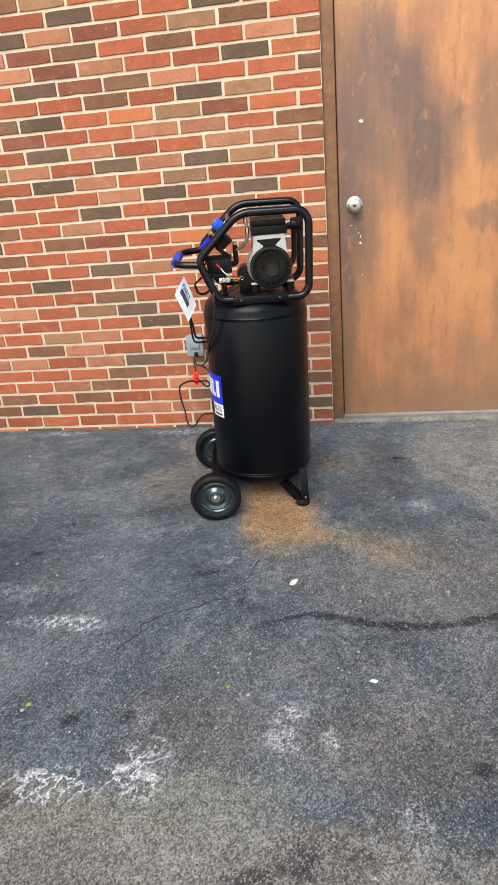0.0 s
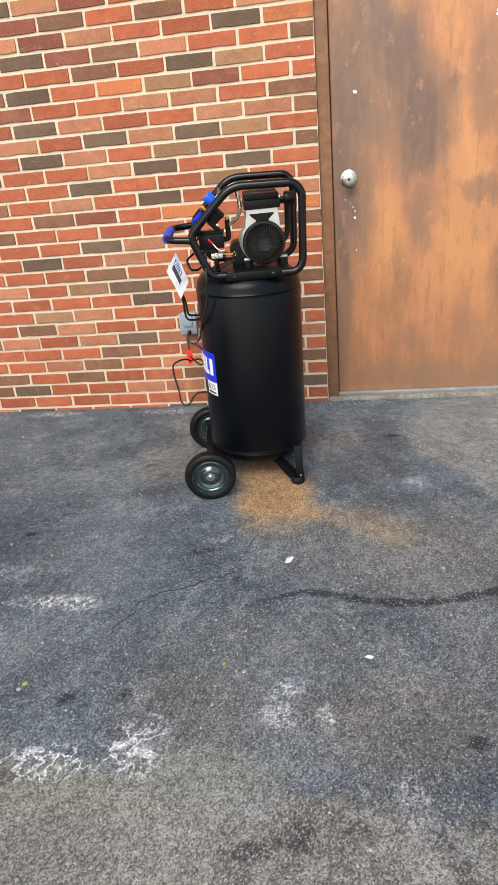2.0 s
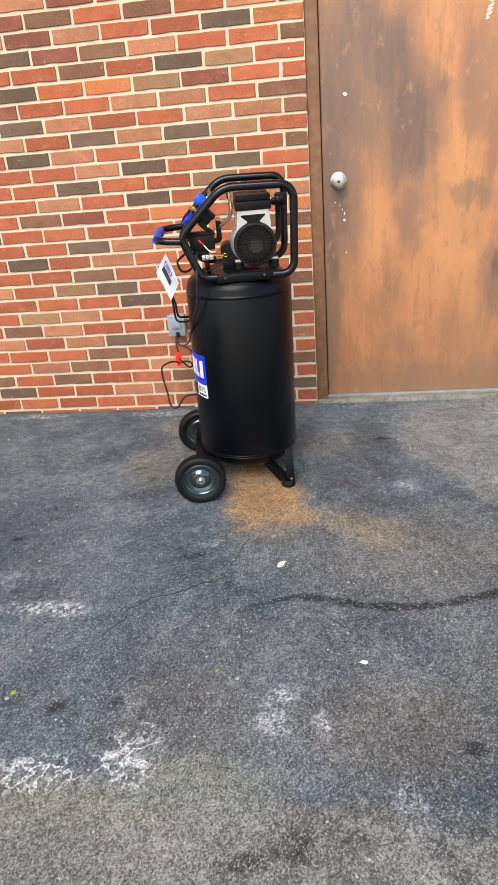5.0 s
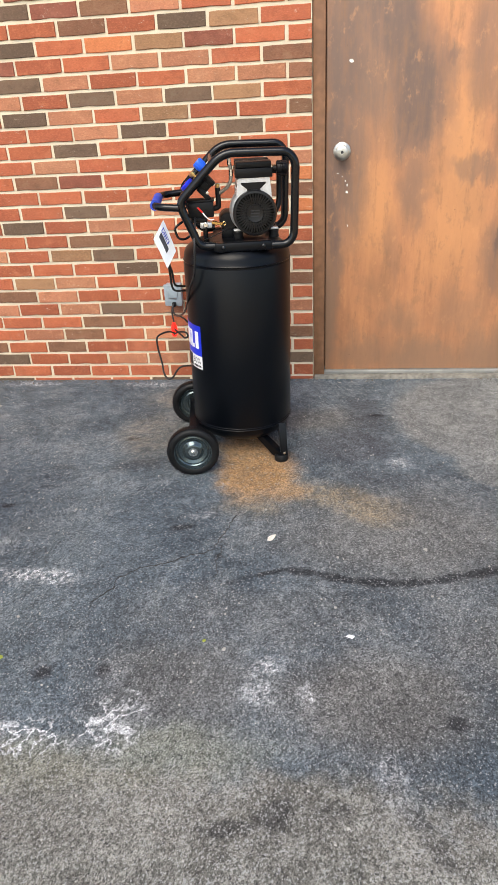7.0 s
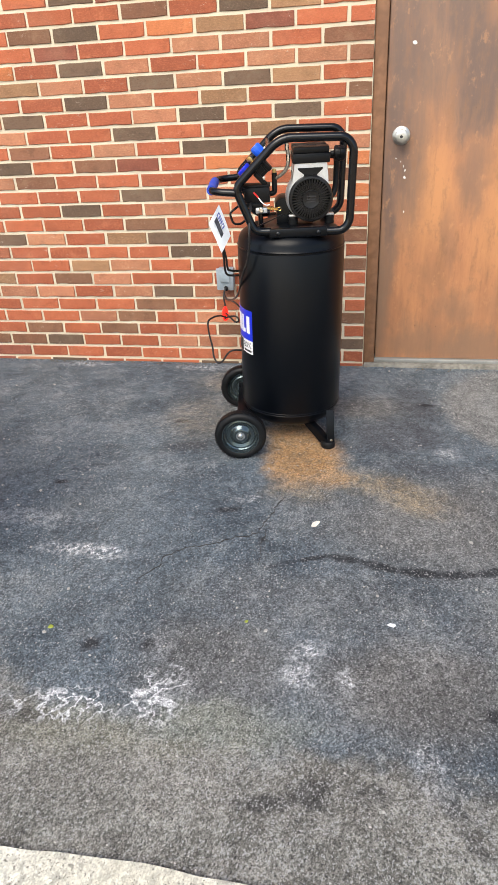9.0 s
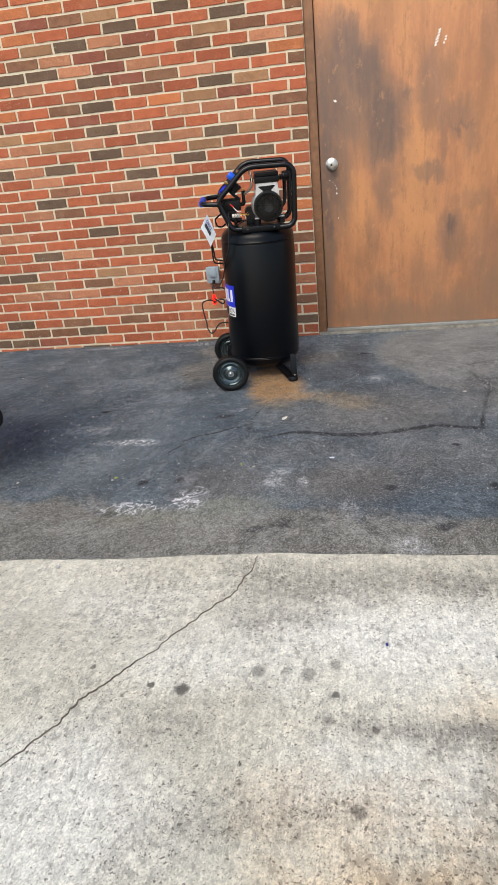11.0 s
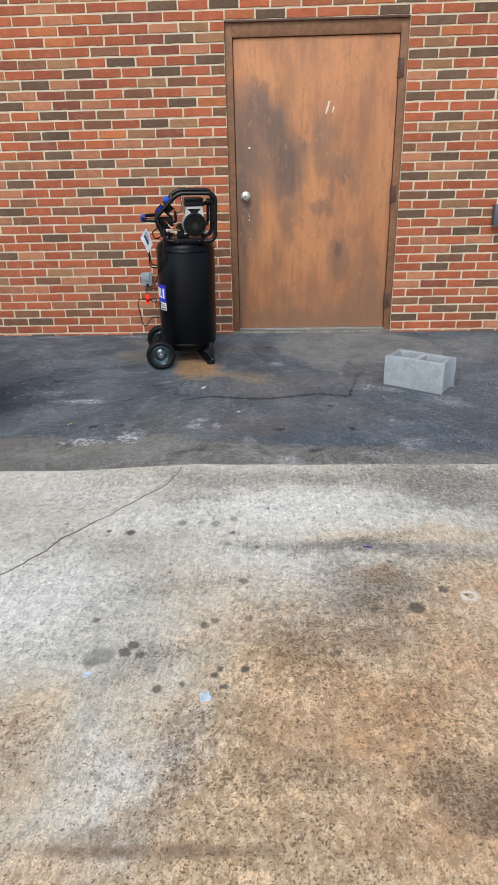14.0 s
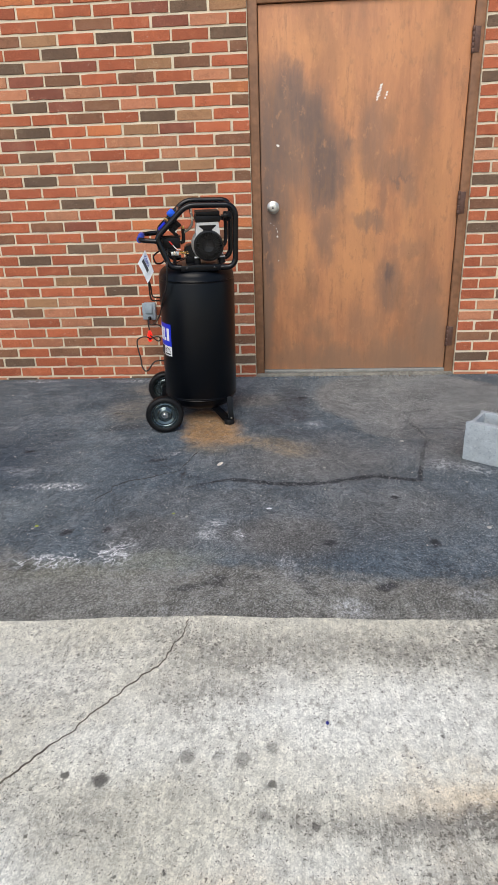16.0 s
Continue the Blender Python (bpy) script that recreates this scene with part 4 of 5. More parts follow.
    part("sweep", box(bmesh.new(), (lx0 - 0.003, 0.010, -0.0028), (lx1 + 0.003, 0.08, 0.0165), 0.003), THRESHOLD, d, "dull metal strip under the leaf")
    return d


door = make_door()


# ---- compressor ----
def make_compressor():
    c = thing("air_compressor", pose(-0.288, -0.667, 0, 0, 0, 9.4), "black upright air compressor with roll cage handle and two wheels", "air compressor")
    R, TY = 0.202, 0.025
    tank_at = pose(0.0, TY, 0.006, 0, 1.1, 0)
    # tank
    prof = [(0.0, 0.022)]
    for i in range(1, 13):
        u = math.pi / 2 * i / 12
        prof.append((0.195 * math.sin(u) ** 0.75, 0.096 - 0.074 * math.cos(u) ** 0.75))
    prof += [(0.1955, 0.097), (R - 0.0008, 0.0975), (R, 0.100), (R, 0.728), (R - 0.001, 0.7305), (R - 0.0032, 0.7315), (R - 0.0032, 0.7365), (R - 0.0008, 0.738), (R - 0.0004, 0.742), (R - 0.0025, 0.745)]
    for i in range(1, 13):
        u = math.pi / 2 * i / 12
        prof.append(((R - 0.0025) * math.cos(u) ** 0.72 if i < 12 else 0.0, 0.745 + 0.077 * math.sin(u) ** 0.8))
    tank = part("tank", lathe(bmesh.new(), prof, 96), BLACK_PAINT, c, "black painted steel air tank", tank_at)
    for z, d in ((0.0985, 0.0005), (0.107, 0.0012), (0.7405, 0.0012)):
        part("weld_seam", tube(bmesh.new(), [(math.cos(a) * (R - d), math.sin(a) * (R - d), z) for a in (2 * math.pi * i / 80 for i in range(80))], 0.0022, 6, True), BLACK_PAINT, tank)
    # label bent round the tank
    def wrap(bm, a0, a1, z0, z1, r, n):
        ring = []
        for i in range(n + 1):
            a = a0 + (a1 - a0) * i / n
            ring.append([bm.verts.new((-(r + d) * math.cos(a), -(r + d) * math.sin(a), z)) for d, z in ((0, z0), (0, z1), (0.0006, z1), (0.0006, z0))])
        for p, q in zip(ring, ring[1:]):
            for k in range(4):
                bm.faces.new((p[k], p[(k + 1) % 4], q[(k + 1) % 4], q[k]))
        bm.faces.new(ring[0])
        bm.faces.new(ring[-1][::-1])
        return bm
    label = part("label", wrap(bmesh.new(), radians(-41), radians(41), 0.392, 0.512, R, 24), BLUE_INK, tank, "bright blue printed label")
    part("label_strip", wrap(bmesh.new(), radians(-41), radians(41), 0.338, 0.3915, R, 24), WHITE_INK, tank, "white label strip with black print")
    # white shapes of the maker's mark
    for a0, a1, z0, z1 in ((21.5, 24.3, 0.420, 0.488), (24.3, 28.0, 0.420, 0.436), (30.5, 36.5, 0.420, 0.488), (18.6, 20.3, 0.420, 0.488), (10, 17, 0.420, 0.488), (1, 9, 0.420, 0.488), (-8, 0, 0.420, 0.488), (-18, -10, 0.420, 0.488), (-30, -20, 0.420, 0.488)):
        part("mark", wrap(bmesh.new(), radians(a0), radians(a1), z0, z1, R + 0.0008, 4), WHITE_INK, label)
    part("strip_band", wrap(bmesh.new(), radians(-41), radians(21), 0.340, 0.390, R + 0.0008, 16), BLACK_INK, tank)
    wrap_text(tank, "80%", 0.034, 30.5, 0.3595, R + 0.0009)
    for i, (a0, a1) in enumerate(((24, 27), (27.6, 29.6), (30.2, 33), (33.6, 36), (36.6, 38.6))):
        part("print_bar", wrap(bmesh.new(), radians(a0), radians(a1), 0.3445, 0.3525, R + 0.0008, 2), BLACK_INK, tank)
    # wheels
    axle = part("axle", lathe(bmesh.new(), [(0.008, -0.255), (0.008, 0.255)], 14, pose(-0.207, 0, 0.065, 90, 0, 0)), BLACK_TUBE, c)
    for s in (-1, 1):
        m = pose(-0.207, -0.236, 0.066, 90, 0, 0) if s < 0 else pose(-0.207, 0.222, 0.068, -90, 0, 0)
        w = part("wheel", lathe(bmesh.new(), [(0.0, -0.018), (0.014, -0.018), (0.016, -0.006), (0.028, -0.003), (0.036, -0.009), (0.050, -0.010), (0.058, -0.004), (0.064, -0.006), (0.068, -0.016), (0.071, -0.02), (0.0755, 0.0), (0.0745, 0.018), (0.073, 0.0215), (0.0705, 0.0215), (0.0685, 0.015), (0.066, 0.005), (0.062, 0.002), (0.0565, 0.0035), (0.0545, 0.0065), (0.049, 0.0045), (0.042, 0.002), (0.036, 0.005), (0.031, 0.0115), (0.026, 0.0135), (0.017, 0.0145), (0.0, 0.0145)], 48), RIM, c, "dark grey pressed steel wheel", m)
        tp = [(0.0725, 0.0205), (0.079, 0.0245), (0.088, 0.0245), (0.0955, 0.0205), (0.0995, 0.013), (0.1005, 0.006), (0.1005, -0.006), (0.0995, -0.013), (0.0955, -0.0205), (0.088, -0.0245), (0.079, -0.0245), (0.0725, -0.0205), (0.0725, 0.0205)]
        bm = lathe(bmesh.new(), tp, 60, None, False)
        part("tyre", bm, RUBBER, w)
        bm = bmesh.new()
        for k in range(56):
            for q in (-1, 1):
                box(bm, (0.0985, -0.0034, 0.002 if q > 0 else -0.015), (0.1010, 0.0034, 0.015 if q > 0 else -0.002), 0.0, Matrix.Rotation(2 * math.pi * (k + 0.25 * q) / 56, 4, "Z"))
        part("tread", bm, RUBBER, w)
        part("hub_cap", lathe(bmesh.new(), [(0.0, 0.024), (0.006, 0.0235), (0.009, 0.0205), (0.0095, 0.016), (0.018, 0.0158), (0.0185, 0.0135), (0.0, 0.0135)], 24), CHROME, w, "bright zinc axle nut and washer")
    bm = box(bmesh.new(), (-0.226, -0.205, 0.05), (-0.17, -0.199, 0.10), 0.002)
    part("wheel_bracket", bm, BLACK_PAINT, c)
    bm = box(bmesh.new(), (-0.226, 0.199, 0.05), (-0.17, 0.205, 0.10), 0.002)
    part("wheel_bracket", bm, BLACK_PAINT, c)
    part("wheel_plate", box(bmesh.new(), (-0.225, -0.199, 0.075), (-0.15, 0.199, 0.082), 0.001), BLACK_PAINT, c)
    # feet
    for s in (-1, 1):
        fx, fu = 0.143, 0.178 if s < 0 else 0.226
        leg = part("leg", box(bmesh.new(), (-0.017, -0.017, -0.026), (0.017, 0.017, -0.008), 0.003), BLACK_PAINT, c, "black steel strap leg", pose(fx, s * fu, 0))
        bm = bmesh.new()
        prism(bm, [(-0.014, -0.020), (-0.012, -0.002), (0.105, 0.064), (0.150, 0.062), (0.034, -0.020)], -0.015, 0.015)
        bmesh.ops.bevel(bm, geom=bm.edges[:], offset=0.0025, segments=2, affect="EDGES")
        part("strap", bm, BLACK_PAINT, leg, "", pose(0, 0, 0, 0, 0, -s * 137.0))
        bm = bmesh.new()
        prism(bm, [(-0.046, 0.108), (-0.034, 0.112), (0.013, 0.0), (0.011, -0.016), (-0.008, -0.016), (-0.048, 0.086)], -0.016, 0.014)
        bmesh.ops.bevel(bm, geom=bm.edges[:], offset=0.002, segments=2, affect="EDGES")
        part("strut", bm, BLACK_PAINT, leg, "", pose(0.011, 0, 0, 0, 0, s * 90.0))
        part("rubber_foot", lathe(bmesh.new(), [(0.0, -0.037), (0.026, -0.037), (0.028, -0.033), (0.028, -0.014), (0.024, -0.007), (0.0, -0.007)], 24), RUBBER, leg)
        part("bolt", lathe(bmesh.new(), [(0.0, 0.0), (0.005, 0.0), (0.005, 0.004), (0.0, 0.005)], 6, pose(0.012, s * 0.0145, 0.004, 90 if s < 0 else -90, 0, 0)), CHROME, leg)
    # roll cage: two bent loops, a handle between them
    loop = [(-0.06, 0.815), (-0.118, 0.817), (-0.172, 0.95), (-0.166, 0.975), (-0.022, 1.112), (0.197, 1.107), (0.223, 1.075), (0.214, 0.835), (0.190, 0.808), (0.13, 0.808)]
    for s in (-1, 1):
        y = -0.14 if s < 0 else 0.175
        pts = rounded([(x, y, z + (0.003 if s < 0 else 0.013)) for x, z in loop], 0.045, 7)
        part("cage_tube", tube(bmesh.new(), pts, 0.0142, 18), BLACK_TUBE, c, "thick bent black steel tube")
        bm = box(bmesh.new(), (-0.066, y - 0.017, 0.797), (0.136, y + 0.019, 0.829), 0.006)
        br = part("cage_bracket", bm, BLACK_PAINT, c)
        for x in (-0.035, 0.105):
            part("bolt", lathe(bmesh.new(), [(0.0, 0.0), (0.0075, 0.0), (0.0075, 0.003), (0.005, 0.005), (0.0, 0.0055)], 16, pose(x, y + s * 0.018, 0.813, 90 if s < 0 else -90, 0, 0)), BLACK_TUBE, br)
    u = rounded([(-0.165, -0.14, 0.95), (-0.262, -0.13, 0.958), (-0.262, 0.16, 0.962), (-0.165, 0.175, 0.966)], 0.05, 8)
    handle = part("handle", tube(bmesh.new(), u, 0.0125, 16), BLACK_TUBE, c)
    part("grip", tube(bmesh.new(), [(-0.2625, -0.10, 0.9585), (-0.2625, 0, 0.96), (-0.2625, 0.10, 0.9615)], 0.0165, 18), BLUE_GRIP, handle, "blue foam hand grip")
    part("cross_tube", tube(bmesh.new(), [(-0.06, -0.14, 1.080), (-0.06, 0.175, 1.090)], 0.010, 14), BLACK_TUBE, c)
    # deck plate
    part("deck_plate", box(bmesh.new(), (-0.07, -0.125, 0.815), (0.15, 0.16, 0.824), 0.002), BLACK_PAINT, c)
    return c


def wrap_text(parent, text, size, degrees, z, r):
    """Printed characters bent round the tank."""
    cu = bpy.data.curves.new("print", "FONT")
    cu.body, cu.size, cu.align_x = text, size, "CENTER"
    tmp = bpy.data.objects.new("print", cu)
    me = bpy.data.meshes.new_from_object(tmp)
    bpy.data.objects.remove(tmp)
    for v in me.vertices:
        a = radians(degrees) + v.co.x / r
        v.co = (-r * math.cos(a), -r * math.sin(a), z + v.co.y)
    me.materials.append(BLACK_INK)
    ob = new("printed_figures", me)
    ob.parent = parent
    return ob


compressor = make_compressor()


# ---- concrete block ----
def make_block():
    bm = bmesh.new()
    L, W, H = 0.395, 0.193, 0.193
    t = 0.033
    xs_ = [-L / 2, -L / 2 + t, -t / 2, t / 2, L / 2 - t, L / 2]
    ys_ = [-W / 2, -W / 2 + t, W / 2 - t, W / 2]
    grid = {}
    for top in (0, 1):
        for i, x in enumerate(xs_):
            for j, y in enumerate(ys_):
                inset = 0.016 * (1 if i == 0 else -1) if i in (0, 5) and j in (1, 2) else 0.0
                grid[i, j, top] = bm.verts.new((x + inset, y, top * H))
    hole = {(1, 1), (3, 1)}
    for i in range(5):
        for j in range(3):
            if (i, j) in hole:
                a = [(i, j), (i + 1, j), (i + 1, j + 1), (i, j + 1)]
                for p, q in zip(a, a[1:] + a[:1]):
                    bm.faces.new((grid[(*p, 0)], grid[(*q, 0)], grid[(*q, 1)], grid[(*p, 1)]))
                continue
            for top in (0, 1):
                bm.faces.new([grid[i + u, j + v, top] for u, v in ((0, 0), (1, 0), (1, 1), (0, 1))])
    for i in range(5):
        for j in (0, 3):
            bm.faces.new((grid[i, j, 0], grid[i + 1, j, 0], grid[i + 1, j, 1], grid[i, j, 1]))
    for j in range(3):
        for i in (0, 5):
            bm.faces.new((grid[i, j, 0], grid[i, j + 1, 0], grid[i, j + 1, 1], grid[i, j, 1]))
    bmesh.ops.recalc_face_normals(bm, faces=bm.faces[:])
    es = [e for e in bm.edges if len(e.link_faces) == 2 and e.calc_face_angle(0) > 1]
    bmesh.ops.bevel(bm, geom=es, offset=0.006, segments=2, affect="EDGES", profile=0.6)
    bmesh.ops.subdivide_edges(bm, edges=[e for e in bm.edges if e.calc_length() > 0.05], cuts=4, use_grid_fill=True)
    for v in bm.verts:
        v.co += Vector((noise.noise(v.co * 30), noise.noise(v.co * 30 + Vector((5, 0, 0))), noise.noise(v.co * 30 + Vector((0, 9, 0))))) * 0.0026
    ob = new("concrete_block", mesh_of("concrete_block", bm, BLOCK))
    ob.matrix_basis = pose(1.256, -1.333, ground_z(-1.35) - 0.002, 0, 0, -35)
    return tagged(ob, "grey hollow concrete block lying on the asphalt", "concrete block")


make_block()


# ---- pump, controls and fittings on the compressor ----
def fit_pump(c):
    px, pz = 0.083, 0.914
    motor = part("motor", lathe(bmesh.new(), [(0.0, -0.082), (0.066, -0.082), (0.076, -0.074), (0.079, -0.062), (0.079, -0.04), (0.063, -0.04), (0.063, 0.04), (0.069, 0.045), (0.069, 0.075), (0.06, 0.085), (0.0, 0.085)], 40, pose(px - 0.009, 0.0, pz + 0.006, -90, 0, 0)), ALUMINIUM, c, "silver cast aluminium pump motor")
    for k in range(26):
        a = 2 * math.pi * k / 26
        if math.sin(a) > 0.75:
            continue
        bm = box(bmesh.new(), (0.062, -0.0016, -0.036), (0.071, 0.0016, 0.036), 0.0008, pose(px, 0, pz, 90, 0, 0) @ Matrix.Rotation(a, 4, "Z"), 1)
        part("cooling_fin", bm, ALUMINIUM, motor)
    # slotted fan cover on the near end
    m = pose(px, -0.088, pz, 90, 0, 0) @ Matrix.Diagonal((1.02, 1.02, 1, 1))
    cover = part("fan_cover", lathe(bmesh.new(), [(0.066, -0.012), (0.0745, -0.012), (0.0755, -0.004), (0.0755, 0.010), (0.072, 0.0155), (0.066, 0.0165), (0.064, 0.014), (0.064, 0.0), (0.066, -0.012)], 48, m, False), COVER, c, "black slotted plastic fan cover")
    part("fan_backing", lathe(bmesh.new(), [(0.0, 0.0), (0.0655, 0.0), (0.0655, 0.002), (0.0, 0.002)], 40, m), SLOT_SHADE, cover)
    part("fan_centre", lathe(bmesh.new(), [(0.0, 0.0), (0.029, 0.0), (0.030, 0.0165), (0.028, 0.0185), (0.025, 0.0175), (0.0, 0.0175)], 36, m), COVER, cover)
    for r0 in (0.0345, 0.0480):
        bm = lathe(bmesh.new(), [(r0 - 0.0015, 0.008), (r0 + 0.0015, 0.008), (r0 + 0.0012, 0.0165), (r0 - 0.0012, 0.0165), (r0 - 0.0015, 0.008)], 44, m, False)
        part("cover_ring", bm, COVER, cover)
    for k in range(40):
        long = k % 2 == 0
        bm = box(bmesh.new(), (0.028 if long else 0.034, -0.0023, 0.006), (0.067, 0.0023, 0.0172), 0.0006, m @ Matrix.Rotation(2 * math.pi * (k + 0.5) / 40, 4, "Z"), 1)
        part("cover_rib", bm, COVER, cover)
    for z in (-0.009, 0.0, 0.009):
        part("maker_bar", box(bmesh.new(), (-0.016, z - 0.002, 0.0172), (0.016, z + 0.002, 0.0186), 0.0006, m, 1), BLACK_INK, cover)
    for s in (-1, 1):
        y0, y1 = sorted((s * 0.022, s * 0.088))
        bm = bmesh.new()
        prism(bm, [(px - 0.066, pz + 0.03), (px + 0.066, pz + 0.03), (px + 0.057, pz + 0.078), (px + 0.057, pz + 0.114), (px - 0.057, pz + 0.114), (px - 0.057, pz + 0.078)], y0, y1)
        bmesh.ops.bevel(bm, geom=bm.edges[:], offset=0.003, segments=2, affect="EDGES")
        cyl = part("cylinder_block", bm, ALUMINIUM, c, "bare cast aluminium cylinder block")
        ys = s * 0.0895
        bm = bmesh.new()
        prism(bm, [(px - 0.044, pz + 0.100), (px + 0.042, pz + 0.100), (px + 0.042, pz + 0.095), (px + 0.022, pz + 0.078), (px + 0.030, pz + 0.055), (px - 0.030, pz + 0.055), (px - 0.023, pz + 0.078), (px - 0.044, pz + 0.095)], min(ys, ys - s * 0.004), max(ys, ys - s * 0.004) + 0.001)
        part("air_guide", bm, BLACK_PLASTIC, cyl)
        bm = box(bmesh.new(), (px - 0.062, y0 - 0.006, pz + 0.1145), (px + 0.066, y1 + 0.004, pz + 0.146), 0.004)
        head = part("cylinder_head", bm, BLACK_PLASTIC, c, "black finned cylinder head")
        part("head_cover", box(bmesh.new(), (px - 0.059, y0 - 0.004, pz + 0.1465), (px + 0.063, y1 + 0.002, pz + 0.166), 0.003), BLACK_PLASTIC, head)
    # intake filter and its elbow
    flt = part("intake_filter", lathe(bmesh.new(), [(0.0, 0.0), (0.010, 0.0), (0.010, 0.012), (0.022, 0.013), (0.024, 0.016), (0.024, 0.026), (0.0215, 0.028), (0.0215, 0.032), (0.024, 0.034), (0.024, 0.046), (0.021, 0.05), (0.0, 0.05)], 28, pose(0.155, -0.035, 1.05, 0, 90, 0)), BLACK_PLASTIC, c, "round black intake filter")
    for k in range(8):
        a = 2 * math.pi * k / 8
        part("filter_rib", box(bmesh.new(), (-0.002, 0.0225, 0.015), (0.002, 0.0255, 0.046), 0.0006, pose(0.155, -0.035, 1.05, 0, 90, 0) @ Matrix.Rotation(a, 4, "Z"), 1), BLACK_PLASTIC, flt)
    part("cooling_pipe", tube(bmesh.new(), smooth_path([(0.158, 0.03, 1.04), (0.182, 0.04, 1.03), (0.184, 0.05, 0.98), (0.178, 0.04, 0.92), (0.150, 0.02, 0.885)]), 0.0105, 12), RUBBER, c, "black rubber transfer hose")
    # rubber mounts
    for x in (0.022, 0.150):
        for y in (-0.062, 0.062):
            f = part("mount", lathe(bmesh.new(), [(0.0, 0.824), (0.017, 0.824), (0.0185, 0.828), (0.0165, 0.838), (0.0185, 0.848), (0.016, 0.852), (0.0, 0.852)], 20, pose(x, y, 0)), RUBBER, c)
            part("mount_plate", box(bmesh.new(), (x - 0.016, y - 0.014, 0.852), (x + 0.016, y + 0.014, 0.8595), 0.003), ALUMINIUM, f)
    # tank bung and capacitor
    part("capacitor", lathe(bmesh.new(), [(0.0, -0.055), (0.029, -0.055), (0.031, -0.05), (0.031, 0.05), (0.029, 0.055), (0.0, 0.055)], 32, pose(-0.012, 0.0, 0.886, -90, 0, 0)), BLACK_PLASTIC, c)
    bm = box(bmesh.new(), (-0.038, -0.045, 0.815), (0.012, 0.045, 0.86), 0.003)
    part("capacitor_cradle", bm, BLACK_PAINT, c)
    # pressure switch
    sw = part("pressure_switch", box(bmesh.new(), (-0.150, -0.095, 0.908), (-0.060, -0.03, 0.960), 0.004), BLACK_PLASTIC, c, "black pressure switch box")
    part("switch_lid", box(bmesh.new(), (-0.153, -0.098, 0.9605), (-0.057, -0.027, 0.967), 0.002), BLACK_PLASTIC, sw)
    part("switch_base", box(bmesh.new(), (-0.142, -0.088, 0.892), (-0.085, -0.036, 0.9075), 0.003), BLACK_PLASTIC, sw)
    bm = box(bmesh.new(), (-0.0125, -0.004, -0.003), (0.0125, 0.004, 0.003), 0.0015, pose(-0.108, -0.101, 0.936, 0, 48, 0))
    part("switch_lever", bm, RED_PLASTIC, sw, "red on and off lever")
    part("unloader_tube", tube(bmesh.new(), smooth_path([(-0.101, -0.102, 0.928), (-0.088, -0.108, 0.912), (-0.074, -0.106, 0.902), (-0.062, -0.10, 0.902)]), 0.0022, 8), WHITE_INK, sw, "thin white unloader tube")
    # manifold under the switch
    mf = part("manifold", box(bmesh.new(), (-0.112, -0.092, 0.872), (-0.07, -0.05, 0.891), 0.004), ALUMINIUM, c, "grey metal manifold block")
    part("pipe_nipple", lathe(bmesh.new(), [(0.0, 0.815), (0.012, 0.815), (0.012, 0.83), (0.009, 0.832), (0.009, 0.872), (0.0, 0.872)], 18, pose(-0.095, -0.07, 0)), BLACK_TUBE, mf)
    part("plug", lathe(bmesh.new(), [(0.0, 0.0), (0.0095, 0.0), (0.0095, 0.006), (0.007, 0.008), (0.0, 0.008)], 18, pose(-0.092, -0.092, 0.884, 90, 0, 0)), CHROME, mf)
    sv = part("safety_valve", lathe(bmesh.new(), [(0.0, 0.0), (0.0055, 0.0), (0.0055, 0.01), (0.008, 0.011), (0.008, 0.018), (0.005, 0.019), (0.005, 0.03), (0.0065, 0.031), (0.0065, 0.036), (0.0, 0.037)], 6, pose(-0.07, -0.085, 0.889, 0, 100, 0)), BRASS, c, "brass safety valve")
    part("pull_ring", tube(bmesh.new(), [(-0.027 + 0.006 * math.cos(a), -0.085, 0.884 + 0.006 * math.sin(a)) for a in (2 * math.pi * i / 14 for i in range(14))], 0.001, 6, True), BRASS, sv)
    # sloping control plate between the cage tubes, with regulator, gauges and knob
    ux, uz = 0.724, 0.690
    t = Matrix(((ux, 0, -uz, -0.112), (0, 1, 0, 0.0), (uz, 0, ux, 1.030), (0, 0, 0, 1)))
    plate = part("control_plate", box(bmesh.new(), (-0.075, -0.122, -0.003), (0.075, 0.122, 0.003), 0.0015, t), BLACK_PAINT, c)
    part("plate_sticker", box(bmesh.new(), (0.05, -0.1, 0.0032), (0.072, 0.1, 0.0042), 0.0003, t, 1), WHITE_INK, plate)
    kn = part("regulator_knob", lathe(bmesh.new(), [(0.0, 0.008), (0.0165, 0.008), (0.0175, 0.011), (0.0175, 0.036), (0.0155, 0.040), (0.0, 0.0405)], 24, t @ pose(0.042, -0.05, 0.0)), KNOB_BLUE, c, "bright blue regulator knob")
    for k in range(12):
        part("knob_ridge", box(bmesh.new(), (0.0168, -0.0016, 0.012), (0.0188, 0.0016, 0.036), 0.0005, t @ pose(0.042, -0.05, 0) @ Matrix.Rotation(2 * math.pi * k / 12, 4, "Z"), 1), KNOB_BLUE, kn)
    cp = part("quick_coupler", lathe(bmesh.new(), [(0.0, 0.003), (0.010, 0.003), (0.010, 0.010), (0.0075, 0.011), (0.0075, 0.016), (0.0115, 0.017), (0.0115, 0.028), (0.009, 0.030), (0.0, 0.030)], 20, t @ pose(0.004, -0.05, 0)), BRASS, c, "brass quick coupler")
    part("coupler_collar", lathe(bmesh.new(), [(0.0118, 0.019), (0.0128, 0.019), (0.0128, 0.025), (0.0118, 0.025), (0.0118, 0.019)], 20, t @ pose(0.004, -0.05, 0), False), BRASS, cp)
